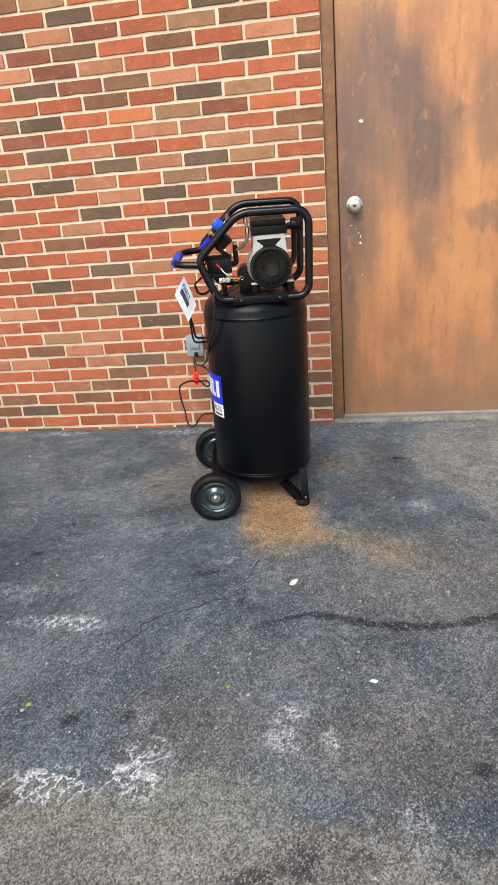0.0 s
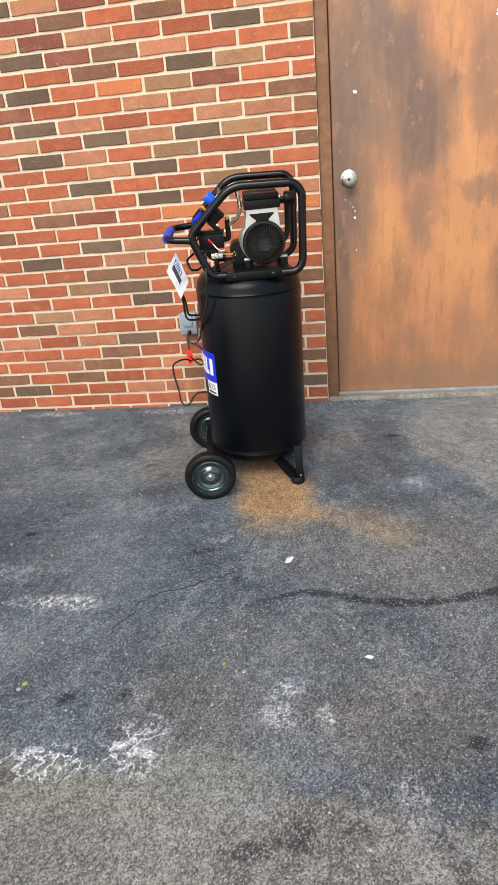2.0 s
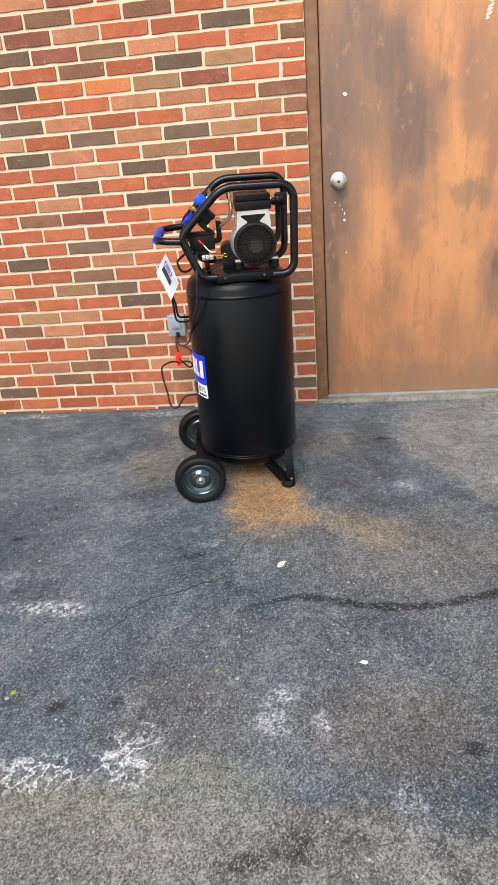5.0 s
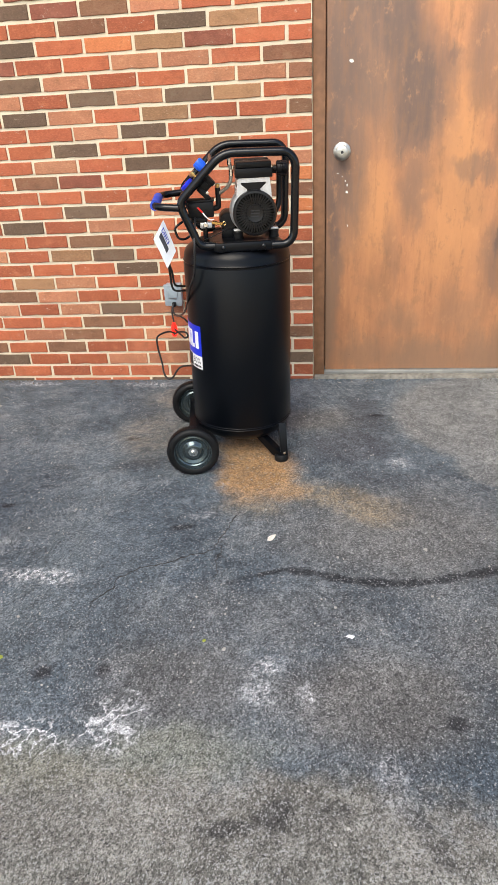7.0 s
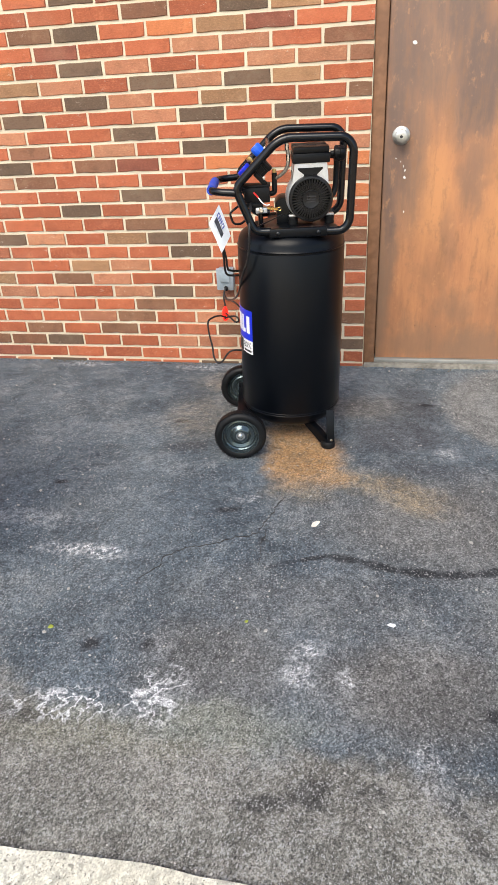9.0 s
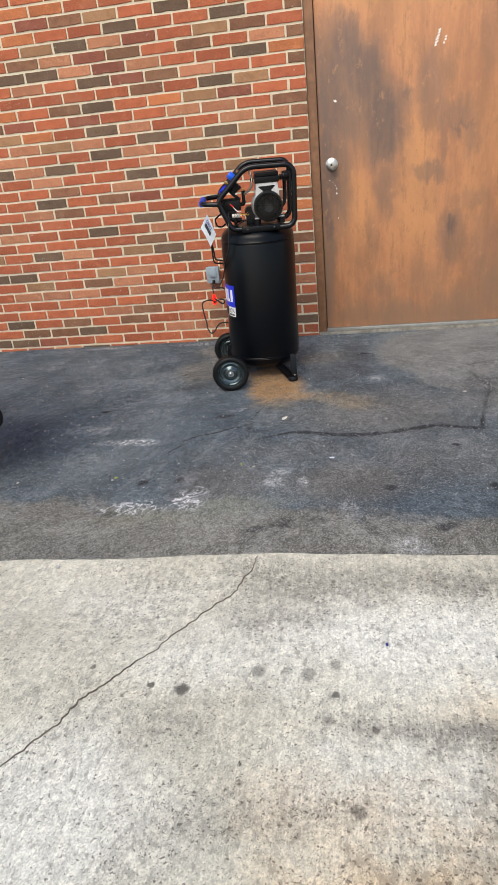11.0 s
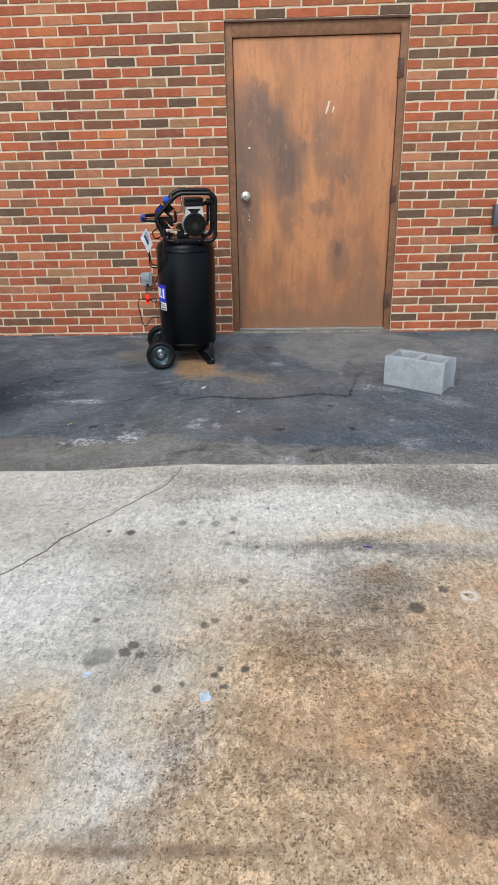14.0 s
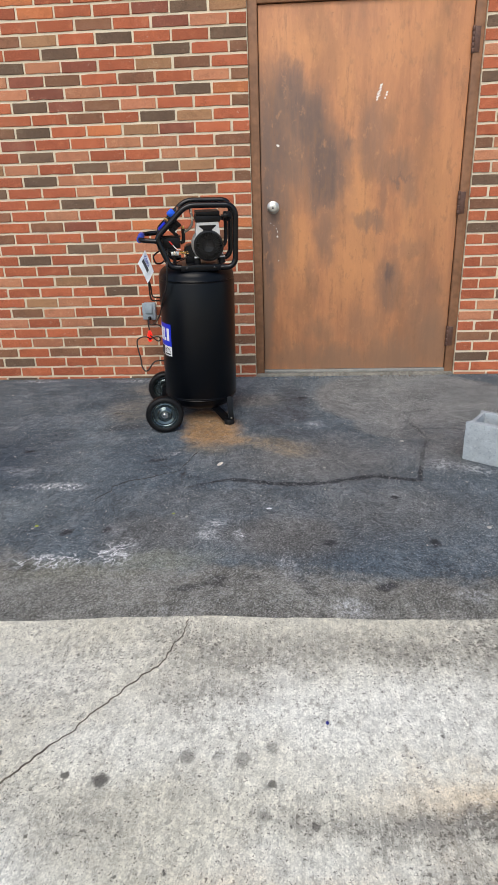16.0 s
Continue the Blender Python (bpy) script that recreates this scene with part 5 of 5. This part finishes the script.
    for y in (-0.055, 0.045):
        g = part("gauge", lathe(bmesh.new(), [(0.0, 0.003), (0.0245, 0.003), (0.0255, 0.006), (0.0255, 0.019), (0.0235, 0.021), (0.0235, 0.018), (0.0, 0.018)], 32, t @ pose(-0.036, y, 0)), BLUE_INK if y < 0 else BLACK_PLASTIC, c, "small round pressure gauge")
        part("dial", lathe(bmesh.new(), [(0.0, 0.0182), (0.0225, 0.0182), (0.0225, 0.0188), (0.0, 0.0188)], 28, t @ pose(-0.036, y, 0)), WHITE_INK, g)
        part("needle", box(bmesh.new(), (-0.001, -0.003, 0.0192), (0.001, 0.017, 0.0198), 0.0, t @ pose(-0.036, y, 0, 0, 0, 40)), RED_PLASTIC, g)
    rg = part("regulator", box(bmesh.new(), (-0.022, -0.085, -0.05), (0.034, -0.035, -0.006), 0.004, t), BLACK_PLASTIC, c, "black air regulator body")
    part("regulator_cap", box(bmesh.new(), (0.022, -0.095, -0.052), (0.038, -0.03, -0.012), 0.003, t), BLACK_PLASTIC, rg)
    part("bleed_port", box(bmesh.new(), (-0.012, -0.0875, -0.038), (0.016, -0.0845, -0.018), 0.001, t), BLACK_PLASTIC, rg)
    part("screw", lathe(bmesh.new(), [(0.0, 0.0), (0.005, 0.0), (0.005, 0.004), (0.0, 0.005)], 16, pose(-0.078, -0.088, 0.989, 90, 0, 0)), CHROME, rg)
    part("bracket_arm", box(bmesh.new(), (-0.012, -0.09, -0.075), (0.006, -0.082, -0.02), 0.003, t @ pose(-0.012, 0, 0)), BLACK_PLASTIC, rg)
    # hoses
    hose = part("air_hose", tube(bmesh.new(), smooth_path([(0.002, -0.075, 1.090), (0.007, -0.075, 1.055), (0.004, -0.075, 1.022), (-0.010, -0.07, 1.000), (-0.030, -0.06, 0.986), (-0.042, -0.055, 0.978)]), 0.0062, 12), plain("braided_hose", (0.30, 0.27, 0.23), 0.4, 0.6, 0.3, 400, 0.4), c, "braided metal air hose")
    for p in ((0.003, -0.075, 1.083), (0.007, -0.075, 1.048)):
        part("ferrule", lathe(bmesh.new(), [(0.0, -0.01), (0.0072, -0.01), (0.0072, 0.01), (0.0, 0.01)], 14, pose(*p)), CHROME, hose)
    part("elbow", tube(bmesh.new(), rounded([(-0.042, -0.055, 1.0), (-0.042, -0.055, 0.935), (-0.06, -0.055, 0.932)], 0.012), 0.0095, 14), BLACK_PLASTIC, c)
    part("elbow_fitting", lathe(bmesh.new(), [(0.0, 0.965), (0.0065, 0.965), (0.0065, 0.978), (0.005, 0.98), (0.005, 1.002), (0.0075, 1.004), (0.0075, 1.012), (0.0, 1.012)], 12, pose(-0.042, -0.055, 0)), BRASS, c)
    part("brace_strap", box(bmesh.new(), (-0.055, -0.004, -0.002), (0.055, 0.004, 0.002), 0.001, pose(-0.07, -0.1, 0.845, 0, -22, 0)), BLACK_PAINT, c)
    part("drain_line", tube(bmesh.new(), smooth_path([(-0.155, -0.03, 0.94), (-0.175, -0.06, 0.925), (-0.168, -0.09, 0.9), (-0.14, -0.08, 0.87)]), 0.0035, 8), CABLE, c)
    # cord hook and the machine's own cord
    part("cord_hook", tube(bmesh.new(), rounded([(-0.155, 0.02, 0.895), (-0.185, -0.01, 0.882), (-0.208, -0.02, 0.866), (-0.196, -0.02, 0.828), (-0.17, -0.01, 0.824), (-0.150, 0.0, 0.838)], 0.012), 0.0042, 10), BLACK_TUBE, c)
    return c


fit_pump(compressor)

# the machine's cord, lying over the tank and on to the outlet
cord = thing("power_cord", pose(-0.40, -0.80, 0.75), "thin black power cord running from the compressor to the wall outlet", "power cord")
base = Vector((-0.40, -0.80, 0.75))


def run(points, r, name="cable", label="", parent=None):
    return part(name, tube(bmesh.new(), [p - base for p in smooth_path(points, 7)], r, 9), CABLE, parent or cord, label)


run([(-0.398, -0.77, 0.915), (-0.396, -0.815, 0.885), (-0.396, -0.845, 0.83), (-0.400, -0.838, 0.78), (-0.412, -0.822, 0.72), (-0.440, -0.79, 0.66), (-0.487, -0.66, 0.555), (-0.565, -0.42, 0.455), (-0.642, -0.21, 0.392), (-0.676, -0.11, 0.392), (-0.676, -0.085, 0.41)], 0.0042)
run([(-0.522, -0.735, 0.755), (-0.523, -0.72, 0.70), (-0.526, -0.70, 0.655), (-0.520, -0.69, 0.634), (-0.50, -0.67, 0.626), (-0.472, -0.64, 0.62)], 0.0042)
run([(-0.522, -0.735, 0.755), (-0.515, -0.72, 0.71), (-0.516, -0.70, 0.665), (-0.510, -0.68, 0.648), (-0.472, -0.62, 0.630)], 0.0042)
run([(-0.649, -0.20, 0.391), (-0.60, -0.30, 0.413), (-0.545, -0.44, 0.440), (-0.50, -0.52, 0.43)], 0.0042)

ext = thing("extension_cord", pose(-0.40, -0.80, 0.75), "black extension cord with a lit red end hanging from the outlet", "extension cord")
run([(-0.678, -0.088, 0.408), (-0.681, -0.11, 0.375), (-0.668, -0.15, 0.35), (-0.661, -0.175, 0.33)], 0.0042, parent=ext)
run([(-0.658, -0.195, 0.30), (-0.67, -0.25, 0.325), (-0.690, -0.31, 0.336), (-0.705, -0.35, 0.328), (-0.702, -0.362, 0.28), (-0.686, -0.38, 0.217), (-0.678, -0.40, 0.178), (-0.657, -0.42, 0.157), (-0.632, -0.43, 0.167), (-0.604, -0.43, 0.206), (-0.577, -0.42, 0.219), (-0.52, -0.395, 0.21)], 0.0042, parent=ext)
run([(-0.66, -0.20, 0.296), (-0.63, -0.24, 0.318), (-0.60, -0.27, 0.33), (-0.577, -0.30, 0.334), (-0.572, -0.30, 0.318), (-0.59, -0.29, 0.308), (-0.62, -0.25, 0.314), (-0.655, -0.2, 0.322)], 0.0042, parent=ext)
_plug = bmesh.new()
lathe(_plug, [(0.0, -0.034), (0.009, -0.034), (0.013, -0.028), (0.0155, -0.01), (0.0155, 0.01), (0.012, 0.022), (0.007, 0.036), (0.0, 0.036)], 18, Matrix.Translation(Vector((-0.661, -0.183, 0.313)) - base) @ pose(0, 0, 0, 12, 4, 0))


def glow_red():
    n = Nodes("lit_red_plastic", 0.35, 0.0, (0.8, 0.02, 0.015))
    n.bsdf.inputs["Emission Color"].default_value = (1.0, 0.02, 0.01, 1)
    n.bsdf.inputs["Emission Strength"].default_value = 0.7
    return n.mat


part("lit_connector", _plug, glow_red(), ext, "glowing red translucent connector")


# folded paper tag stuck on the upright end of the cord
def make_tag():
    top, low, end, out = (Vector(p) for p in ((-0.532, -0.700, 0.898), (-0.568, -0.735, 0.836), (-0.513, -0.790, 0.741), (-0.483, -0.755, 0.796)))

    def at(u, v, lift=0.0):
        """u runs down the tag's length, v across it."""
        p = top.lerp(out, u).lerp(low.lerp(end, u), v)
        return p + Vector((0.25, -0.85, 0.40)).normalized() * (0.014 * math.sin(math.pi * min(1.0, u * 1.05)) - 0.010 + lift)

    def leaf(u0, u1, v0, v1, lift, thick, n=10, k=5):
        bm = bmesh.new()
        grid = [[bm.verts.new(at(u0 + (u1 - u0) * i / n, v0 + (v1 - v0) * j / k, lift)) for j in range(k + 1)] for i in range(n + 1)]
        for a, b in zip(grid, grid[1:]):
            for j in range(k):
                bm.faces.new((a[j], a[j + 1], b[j + 1], b[j]))
        bmesh.ops.solidify(bm, geom=bm.faces[:], thickness=thick)
        return bm

    t = thing("hang_tag", Matrix.Translation(end), "curled white paper tag with blue print on the black cord", "tag")
    back = Matrix.Translation(-end)
    part("sheet", leaf(0, 1, 0, 1, 0.0, 0.0012), PAPER, t, "", back)
    part("sheet", leaf(0.03, 0.98, 0.0, 1.0, -0.006, 0.0008), PAPER, t, "", back)
    part("print_block", leaf(0.16, 0.72, 0.42, 0.66, 0.0016, 0.0004), plain("tag_dark_print", (0.035, 0.04, 0.06), 0.6, 0.0, 0.15, 60, 0.02), t, "dark printed block", back)
    blue = plain("tag_blue_print", (0.08, 0.12, 0.48), 0.6, 0.0, 0.15, 60, 0.02)
    for u0, u1, v0, v1 in ((0.14, 0.62, 0.18, 0.22), (0.14, 0.62, 0.34, 0.38), (0.14, 0.18, 0.22, 0.34), (0.58, 0.62, 0.22, 0.34), (0.24, 0.52, 0.25, 0.31)):
        part("print_line", leaf(u0, u1, v0, v1, 0.0016, 0.0004, 6, 1), blue, t, "", back)


make_tag()


# ---- boxes on the wall ----
def outlet_box():
    o = thing("outlet_box", pose(-0.682, 0.0, 0.445), "grey weatherproof electrical outlet box on the brick wall", "outlet box")
    part("body", box(bmesh.new(), (-0.038, -0.048, -0.050), (0.038, 0.002, 0.048), 0.005), GREY_BOX, o)
    part("cover", box(bmesh.new(), (-0.042, -0.056, -0.054), (0.042, -0.0485, 0.052), 0.003), GREY_BOX, o, "flat grey metal cover plate")
    lid = part("flap", box(bmesh.new(), (-0.024, -0.066, -0.014), (0.026, -0.0565, 0.043), 0.004), GREY_BOX, o)
    part("flap_hinge", lathe(bmesh.new(), [(0.0, -0.028), (0.004, -0.028), (0.004, 0.028), (0.0, 0.028)], 12, pose(0.001, -0.060, 0.045, 0, 90, 0)), GREY_BOX, lid)
    for z in (-0.046, 0.048):
        part("screw", lathe(bmesh.new(), [(0.0, 0.0), (0.0035, 0.0), (0.003, 0.0018), (0.0, 0.0018)], 12, pose(0.0, -0.0562, z * 0.98, 90, 0, 0)), CHROME, o)
    part("plug", box(bmesh.new(), (-0.004, -0.078, -0.054), (0.014, -0.0565, -0.032), 0.005), RUBBER, o, "black plug in the outlet")
    part("conduit", lathe(bmesh.new(), [(0.0, 0.0), (0.011, 0.0), (0.011, 0.012), (0.0, 0.012)], 18, pose(0.022, -0.022, -0.062)), GREY_BOX, o)
    return o


outlet_box()


def disconnect_box():
    o = thing("meter_box", pose(2.085, 0.0, 0.885), "dark slate metal box with a latch on the brick wall", "electrical box")
    part("body", box(bmesh.new(), (-0.075, -0.07, -0.075), (0.105, 0.002, 0.072), 0.005), DARK_BOX, o)
    lid = part("lid", box(bmesh.new(), (-0.08, -0.078, -0.08), (0.11, -0.0705, 0.078), 0.003), DARK_BOX, o)
    part("latch", box(bmesh.new(), (0.005, -0.086, 0.022), (0.022, -0.0785, 0.032), 0.002), CHROME, lid, "bright metal latch")
    return o


disconnect_box()


# ---- parked vehicle whose end stands by the wall ----
def parked_end():
    v = thing("parked_vehicle", pose(-1.334, -2.0, ground_z(-2.0, -1.4) - 0.006), "white and black end of a parked vehicle on the asphalt", "vehicle")
    prof = [(-1.6, 0.70), (-0.2, 0.79), (0.100, 0.785), (0.112, 0.765), (0.090, 0.69), (0.110, 0.616), (0.088, 0.57), (-0.012, 0.39), (-0.075, 0.24), (-1.6, 0.22)]
    bm = bmesh.new()
    prism(bm, prof, 0.0, 0.3)
    bmesh.ops.bevel(bm, geom=[e for e in bm.edges], offset=0.008, segments=2, affect="EDGES")
    for q in bm.verts:
        q.co.x -= 0.6 * max(0.0, q.co.y - 0.01)
    body = part("body", bm, WHITE_BODY, v, "white painted bodywork")
    bm = bmesh.new()
    prism(bm, [(-1.5, 0.66), (-0.2, 0.735), (0.088, 0.735), (0.072, 0.69), (0.088, 0.614), (0.066, 0.575), (-0.030, 0.405), (-1.5, 0.37)], -0.012, 0.0)
    part("side_panel", bm, DARK_GLASS, body, "glossy dark side panel")
    bm = bmesh.new()
    prism(bm, [(-1.6, 0.76), (-0.2, 0.845), (0.05, 0.838), (0.105, 0.818), (0.118, 0.80), (0.096, 0.745), (0.03, 0.737), (-0.2, 0.737), (-1.6, 0.665)], -0.014, 0.31)
    for q in bm.verts:
        q.co.x -= 0.6 * max(0.0, q.co.y - 0.01)
    part("lid", bm, BLACK_PLASTIC, body, "black plastic lid with a rounded edge")
    part("latch", box(bmesh.new(), (0.010, -0.018, 0.630), (0.044, -0.0115, 0.656), 0.003), CHROME, body, "small bright latch")
    hit = part("hitch", box(bmesh.new(), (-0.12, 0.0, 0.325), (0.03, 0.05, 0.385), 0.008), BLACK_PLASTIC, v, "black rubber-capped hitch")
    part("hitch_cap", lathe(bmesh.new(), [(0.0, -0.03), (0.038, -0.03), (0.045, -0.022), (0.045, -0.006), (0.036, 0.0), (0.036, 0.006), (0.047, 0.012), (0.047, 0.026), (0.04, 0.032), (0.0, 0.032)], 26, pose(0.036, 0.025, 0.356, 0, 90, 0)), BLACK_PLASTIC, hit)
    for x in (-1.2, -0.42):
        w = part("wheel", lathe(bmesh.new(), [(0.0, -0.09), (0.15, -0.09), (0.19, -0.08), (0.22, -0.06), (0.225, 0.06), (0.19, 0.08), (0.15, 0.09), (0.0, 0.09)], 40, pose(x, 0.05, 0.225, 90, 0, 0)), RUBBER, v)
    return v


parked_end()


# ---- cracks, litter and chips ----
def ribbon(name, points, width, mat, lift, label, category, seed, z_of, taper=0.4):
    r = random.Random(seed)
    pts = smooth_path([(x, y, 0) for x, y in points], 14)
    bm = bmesh.new()
    rows = []
    for i, p in enumerate(pts):
        a, b = pts[max(0, i - 1)], pts[min(len(pts) - 1, i + 1)]
        d = (b - a).normalized()
        s = Vector((-d.y, d.x, 0))
        end = min(i, len(pts) - 1 - i) / max(1, len(pts)) * 4
        w = width * (taper + (1 - taper) * min(1, end)) * (0.85 + 0.6 * noise.noise(Vector((p.x * 30, p.y * 30, seed))) + r.uniform(-0.12, 0.12))
        q = p + s * (0.014 * noise.noise(Vector((p.x * 12, p.y * 12, seed + 3))) + 0.010 * noise.noise(Vector((p.x * 45, p.y * 45, seed + 5))) + r.uniform(-0.0016, 0.0016))
        rows.append([bm.verts.new((v.x, v.y, z_of(v.y, v.x) + lift + h)) for v, h in ((q - s * w / 2, -0.004), (q - s * w / 2, 0.0), (q + s * w / 2, 0.0), (q + s * w / 2, -0.004))])
    for a, b in zip(rows, rows[1:]):
        for k in range(3):
            bm.faces.new((a[k], a[k + 1], b[k + 1], b[k]))
    ob = new(name, mesh_of(name, bm, mat))
    return tagged(ob, label, category, kind="structure")


SLAB_CRACK = plain("slab_crack_dirt", (0.13, 0.11, 0.085), 0.95, 0.0, 0.35, 60, 0.3)
asphalt_top = lambda y, x: ground_z(y, x) + 0.0022
slab_top = lambda y, x: ground_z(y, x) + 0.0072
ribbon("crack", [(-0.64, -1.70), (-0.60, -1.62), (-0.57, -1.56), (-0.45, -1.49), (-0.33, -1.445), (-0.295, -1.40), (-0.28, -1.33), (-0.25, -1.21)], 0.0024, CRACK, 0.0006, "thin wandering crack in the asphalt", "crack", 1, asphalt_top)
ribbon("crack", [(-0.29, -1.40), (-0.28, -1.48), (-0.275, -1.58)], 0.0020, CRACK, 0.0005, "thin crack in the asphalt", "crack", 2, asphalt_top)
ribbon("crack", [(-0.105, -2.515), (-0.145, -2.66), (-0.25, -2.79), (-0.34, -2.92), (-0.44, -3.05), (-0.53, -3.17), (-0.60, -3.30), (-0.70, -3.43), (-0.85, -3.62)], 0.0046, SLAB_CRACK, 0.0006, "crack running across the concrete slab", "crack", 5, slab_top, 0.5)


def flake(name, x, y, size, mat, label, category, seed, z_of, thick=0.003, stretch=1.5, group="", turn=None):
    r = random.Random(seed)
    bm = bmesh.new()
    n = 11 if size > 0.025 else 7
    pts = []
    for i in range(n):
        a = 2 * math.pi * (i + r.uniform(-0.3, 0.3)) / n
        q = size * 0.42 * (r.uniform(0.35, 1.25) if size > 0.03 else r.uniform(0.65, 1.05))
        pts.append((math.cos(a) * q * stretch, math.sin(a) * q))
    prism(bm, pts, 0.0, thick, "z")
    bmesh.ops.bevel(bm, geom=[e for e in bm.edges], offset=thick * 0.3, segments=1, affect="EDGES")
    ob = new(name, mesh_of(name, bm, mat))
    ob.matrix_basis = pose(x, y, z_of(y, x) - 0.0005, r.uniform(-3, 3), r.uniform(-3, 3), r.uniform(0, 180) if turn is None else turn)
    return tagged(ob, label, category, group)


flake("dry_leaf", -0.12, -1.355, 0.026, plain("dry_leaf_skin", (0.80, 0.76, 0.66), 0.7, 0.0, 0.2, 120, 0.2), "small pale dry leaf on the asphalt", "leaf", 1, asphalt_top, 0.004, 2.2, "", 55)
flake("paper_scrap", 0.13, -1.79, 0.022, PAPER, "small torn white paper scrap on the asphalt", "paper scrap", 2, asphalt_top, 0.002, 1.5)
flake("paper_scrap", 0.14, -3.93, 0.046, SCRAP, "crumpled white paper scrap on the concrete", "paper scrap", 3, slab_top, 0.006, 1.4)
flake("paper_scrap", -0.22, -3.85, 0.034, SCRAP, "thin flattened white scrap on the concrete", "paper scrap", 4, slab_top, 0.002, 1.4)
flake("green_leaf", -0.83, -1.90, 0.020, LEAF, "yellow-green leaf bit on the asphalt", "leaf", 5, asphalt_top, 0.003, 1.2)
flake("green_leaf", -0.27, -1.82, 0.013, LEAF, "tiny yellow-green leaf bit on the asphalt", "leaf", 6, asphalt_top, 0.003, 1.2)
flake("plastic_bit", 0.31, -2.91, 0.014, CHIP_BLUE, "small dark blue plastic bit on the concrete", "plastic bit", 7, slab_top, 0.004, 1.3)
flake("plastic_bit", 0.69, -3.19, 0.016, CHIP_BLUE, "thin dark blue plastic strip on the concrete", "plastic bit", 8, slab_top, 0.003, 3.4, "", -12)
for i, (x, y, s) in enumerate(((-0.21, -1.85, 0.014), (-0.15, -1.19, 0.011), (0.38, -1.40, 0.017), (0.45, -1.10, 0.012), (0.10, -1.45, 0.010), (-1.17, -1.26, 0.016), (-0.85, -1.21, 0.012), (-0.84, -1.75, 0.013),
                               (-0.34, -1.87, 0.009), (-0.28, -1.96, 0.010), (0.09, -1.68, 0.012), (0.79, -1.09, 0.022), (0.99, -1.94, 0.024), (1.0, -1.55, 0.013), (1.28, -2.23, 0.015), (-0.84, -1.92, 0.013), (0.59, -2.43, 0.013),
                               (-1.75, -0.35, 0.014), (-1.55, -0.33, 0.016), (-1.9, -0.6, 0.013), (0.13, -0.06, 0.014), (0.19, -0.05, 0.009), (0.58, -0.06, 0.012), (-0.33, -1.02, 0.008), (-0.10, -0.90, 0.007), (0.37, -1.62, 0.010), (-0.55, -1.30, 0.008),
                               (-1.296, -1.51, 0.014), (-1.263, -1.475, 0.012), (-1.29, -1.93, 0.016), (-1.34, -1.24, 0.011), (-1.21, -1.36, 0.012), (-1.18, -1.50, 0.013), (-1.12, -1.44, 0.010), (-1.38, -1.42, 0.012), (-1.40, -1.62, 0.011), (-1.05, -1.58, 0.012), (-1.22, -1.66, 0.010), (-0.98, -1.33, 0.011), (-1.47, -1.33, 0.012))):
    flake("stone_chip", x, y, s, CHIP, "pale stone chip lying on the asphalt", "stone chip", 20 + i, asphalt_top, 0.004, 1.3, "loose stone chips")

flake("stone_chip", -0.84, -2.535, 0.026, CHIP, "pale stone chip lying at the edge of the slab", "stone chip", 61, slab_top, 0.005, 1.2, "loose stone chips")
flake("stone_chip", -0.872, -2.715, 0.022, CHIP, "flat pale stone chip lying on the concrete", "stone chip", 62, slab_top, 0.004, 1.5, "loose stone chips")


SOIL = plain("soil_crumb", (0.15, 0.115, 0.08), 0.95, 0.0, 0.5, 90, 0.2)


def crumbs():
    """Soil and mortar crumbs gathered along the foot of the wall."""
    r = random.Random(31)
    verts, faces = [], []
    for i in range(1500):
        x = r.uniform(-2.4, 2.4)
        if 0.0 < x < DOOR_W and r.random() < 0.55:
            continue
        if noise.noise(Vector((x * 2.3, 0, 8))) < r.uniform(-0.6, 0.5):
            continue
        y = -abs(r.gauss(0.0, 0.022)) - 0.006
        s = r.choice((0.0015, 0.002, 0.003, 0.0045)) * r.uniform(0.7, 1.3)
        z, a, b = asphalt_top(y, x) - 0.0008, r.uniform(0, 6.3), len(verts)
        for k in range(4):
            q = a + k * math.pi / 2
            verts.append((x + math.cos(q) * s * r.uniform(0.6, 1.3), y + math.sin(q) * s * r.uniform(0.6, 1.3), z))
        verts.append((x, y, z + s * 1.2))
        faces += [(b + k, b + (k + 1) % 4, b + 4) for k in range(4)]
    me = bpy.data.meshes.new("soil_crumbs")
    me.from_pydata(verts, [], faces)
    me.materials.append(SOIL)
    return tagged(new("soil_crumbs", me), "brown crumbs of soil along the foot of the wall", "soil", kind="stuff")


crumbs()


def grit():
    """Countless pale grains scattered over the asphalt."""
    r = random.Random(77)
    verts, faces = [], []
    for i in range(5200):
        x, y = r.uniform(-2.2, 2.0), -2.5 * r.random() ** 0.8
        if noise.noise(Vector((x * 1.7, y * 1.7, 5))) < r.uniform(-0.5, 0.6):
            continue
        s = r.choice((0.0012, 0.0015, 0.002, 0.0024, 0.0035)) * r.uniform(0.7, 1.3)
        z, a = asphalt_top(y, x) - 0.0008, r.uniform(0, 6.3)
        b = len(verts)
        for k in range(4):
            q = a + k * math.pi / 2
            verts.append((x + math.cos(q) * s * r.uniform(0.6, 1.3), y + math.sin(q) * s * r.uniform(0.6, 1.3), z))
        verts.append((x, y, z + s * 1.1))
        faces += [(b + k, b + (k + 1) % 4, b + 4) for k in range(4)]
    me = bpy.data.meshes.new("grit")
    me.from_pydata(verts, [], faces)
    me.materials.append(CHIP)
    return tagged(new("grit", me), "pale grains of grit strewn over the asphalt", "grit", kind="stuff")


grit()
lay_bricks()
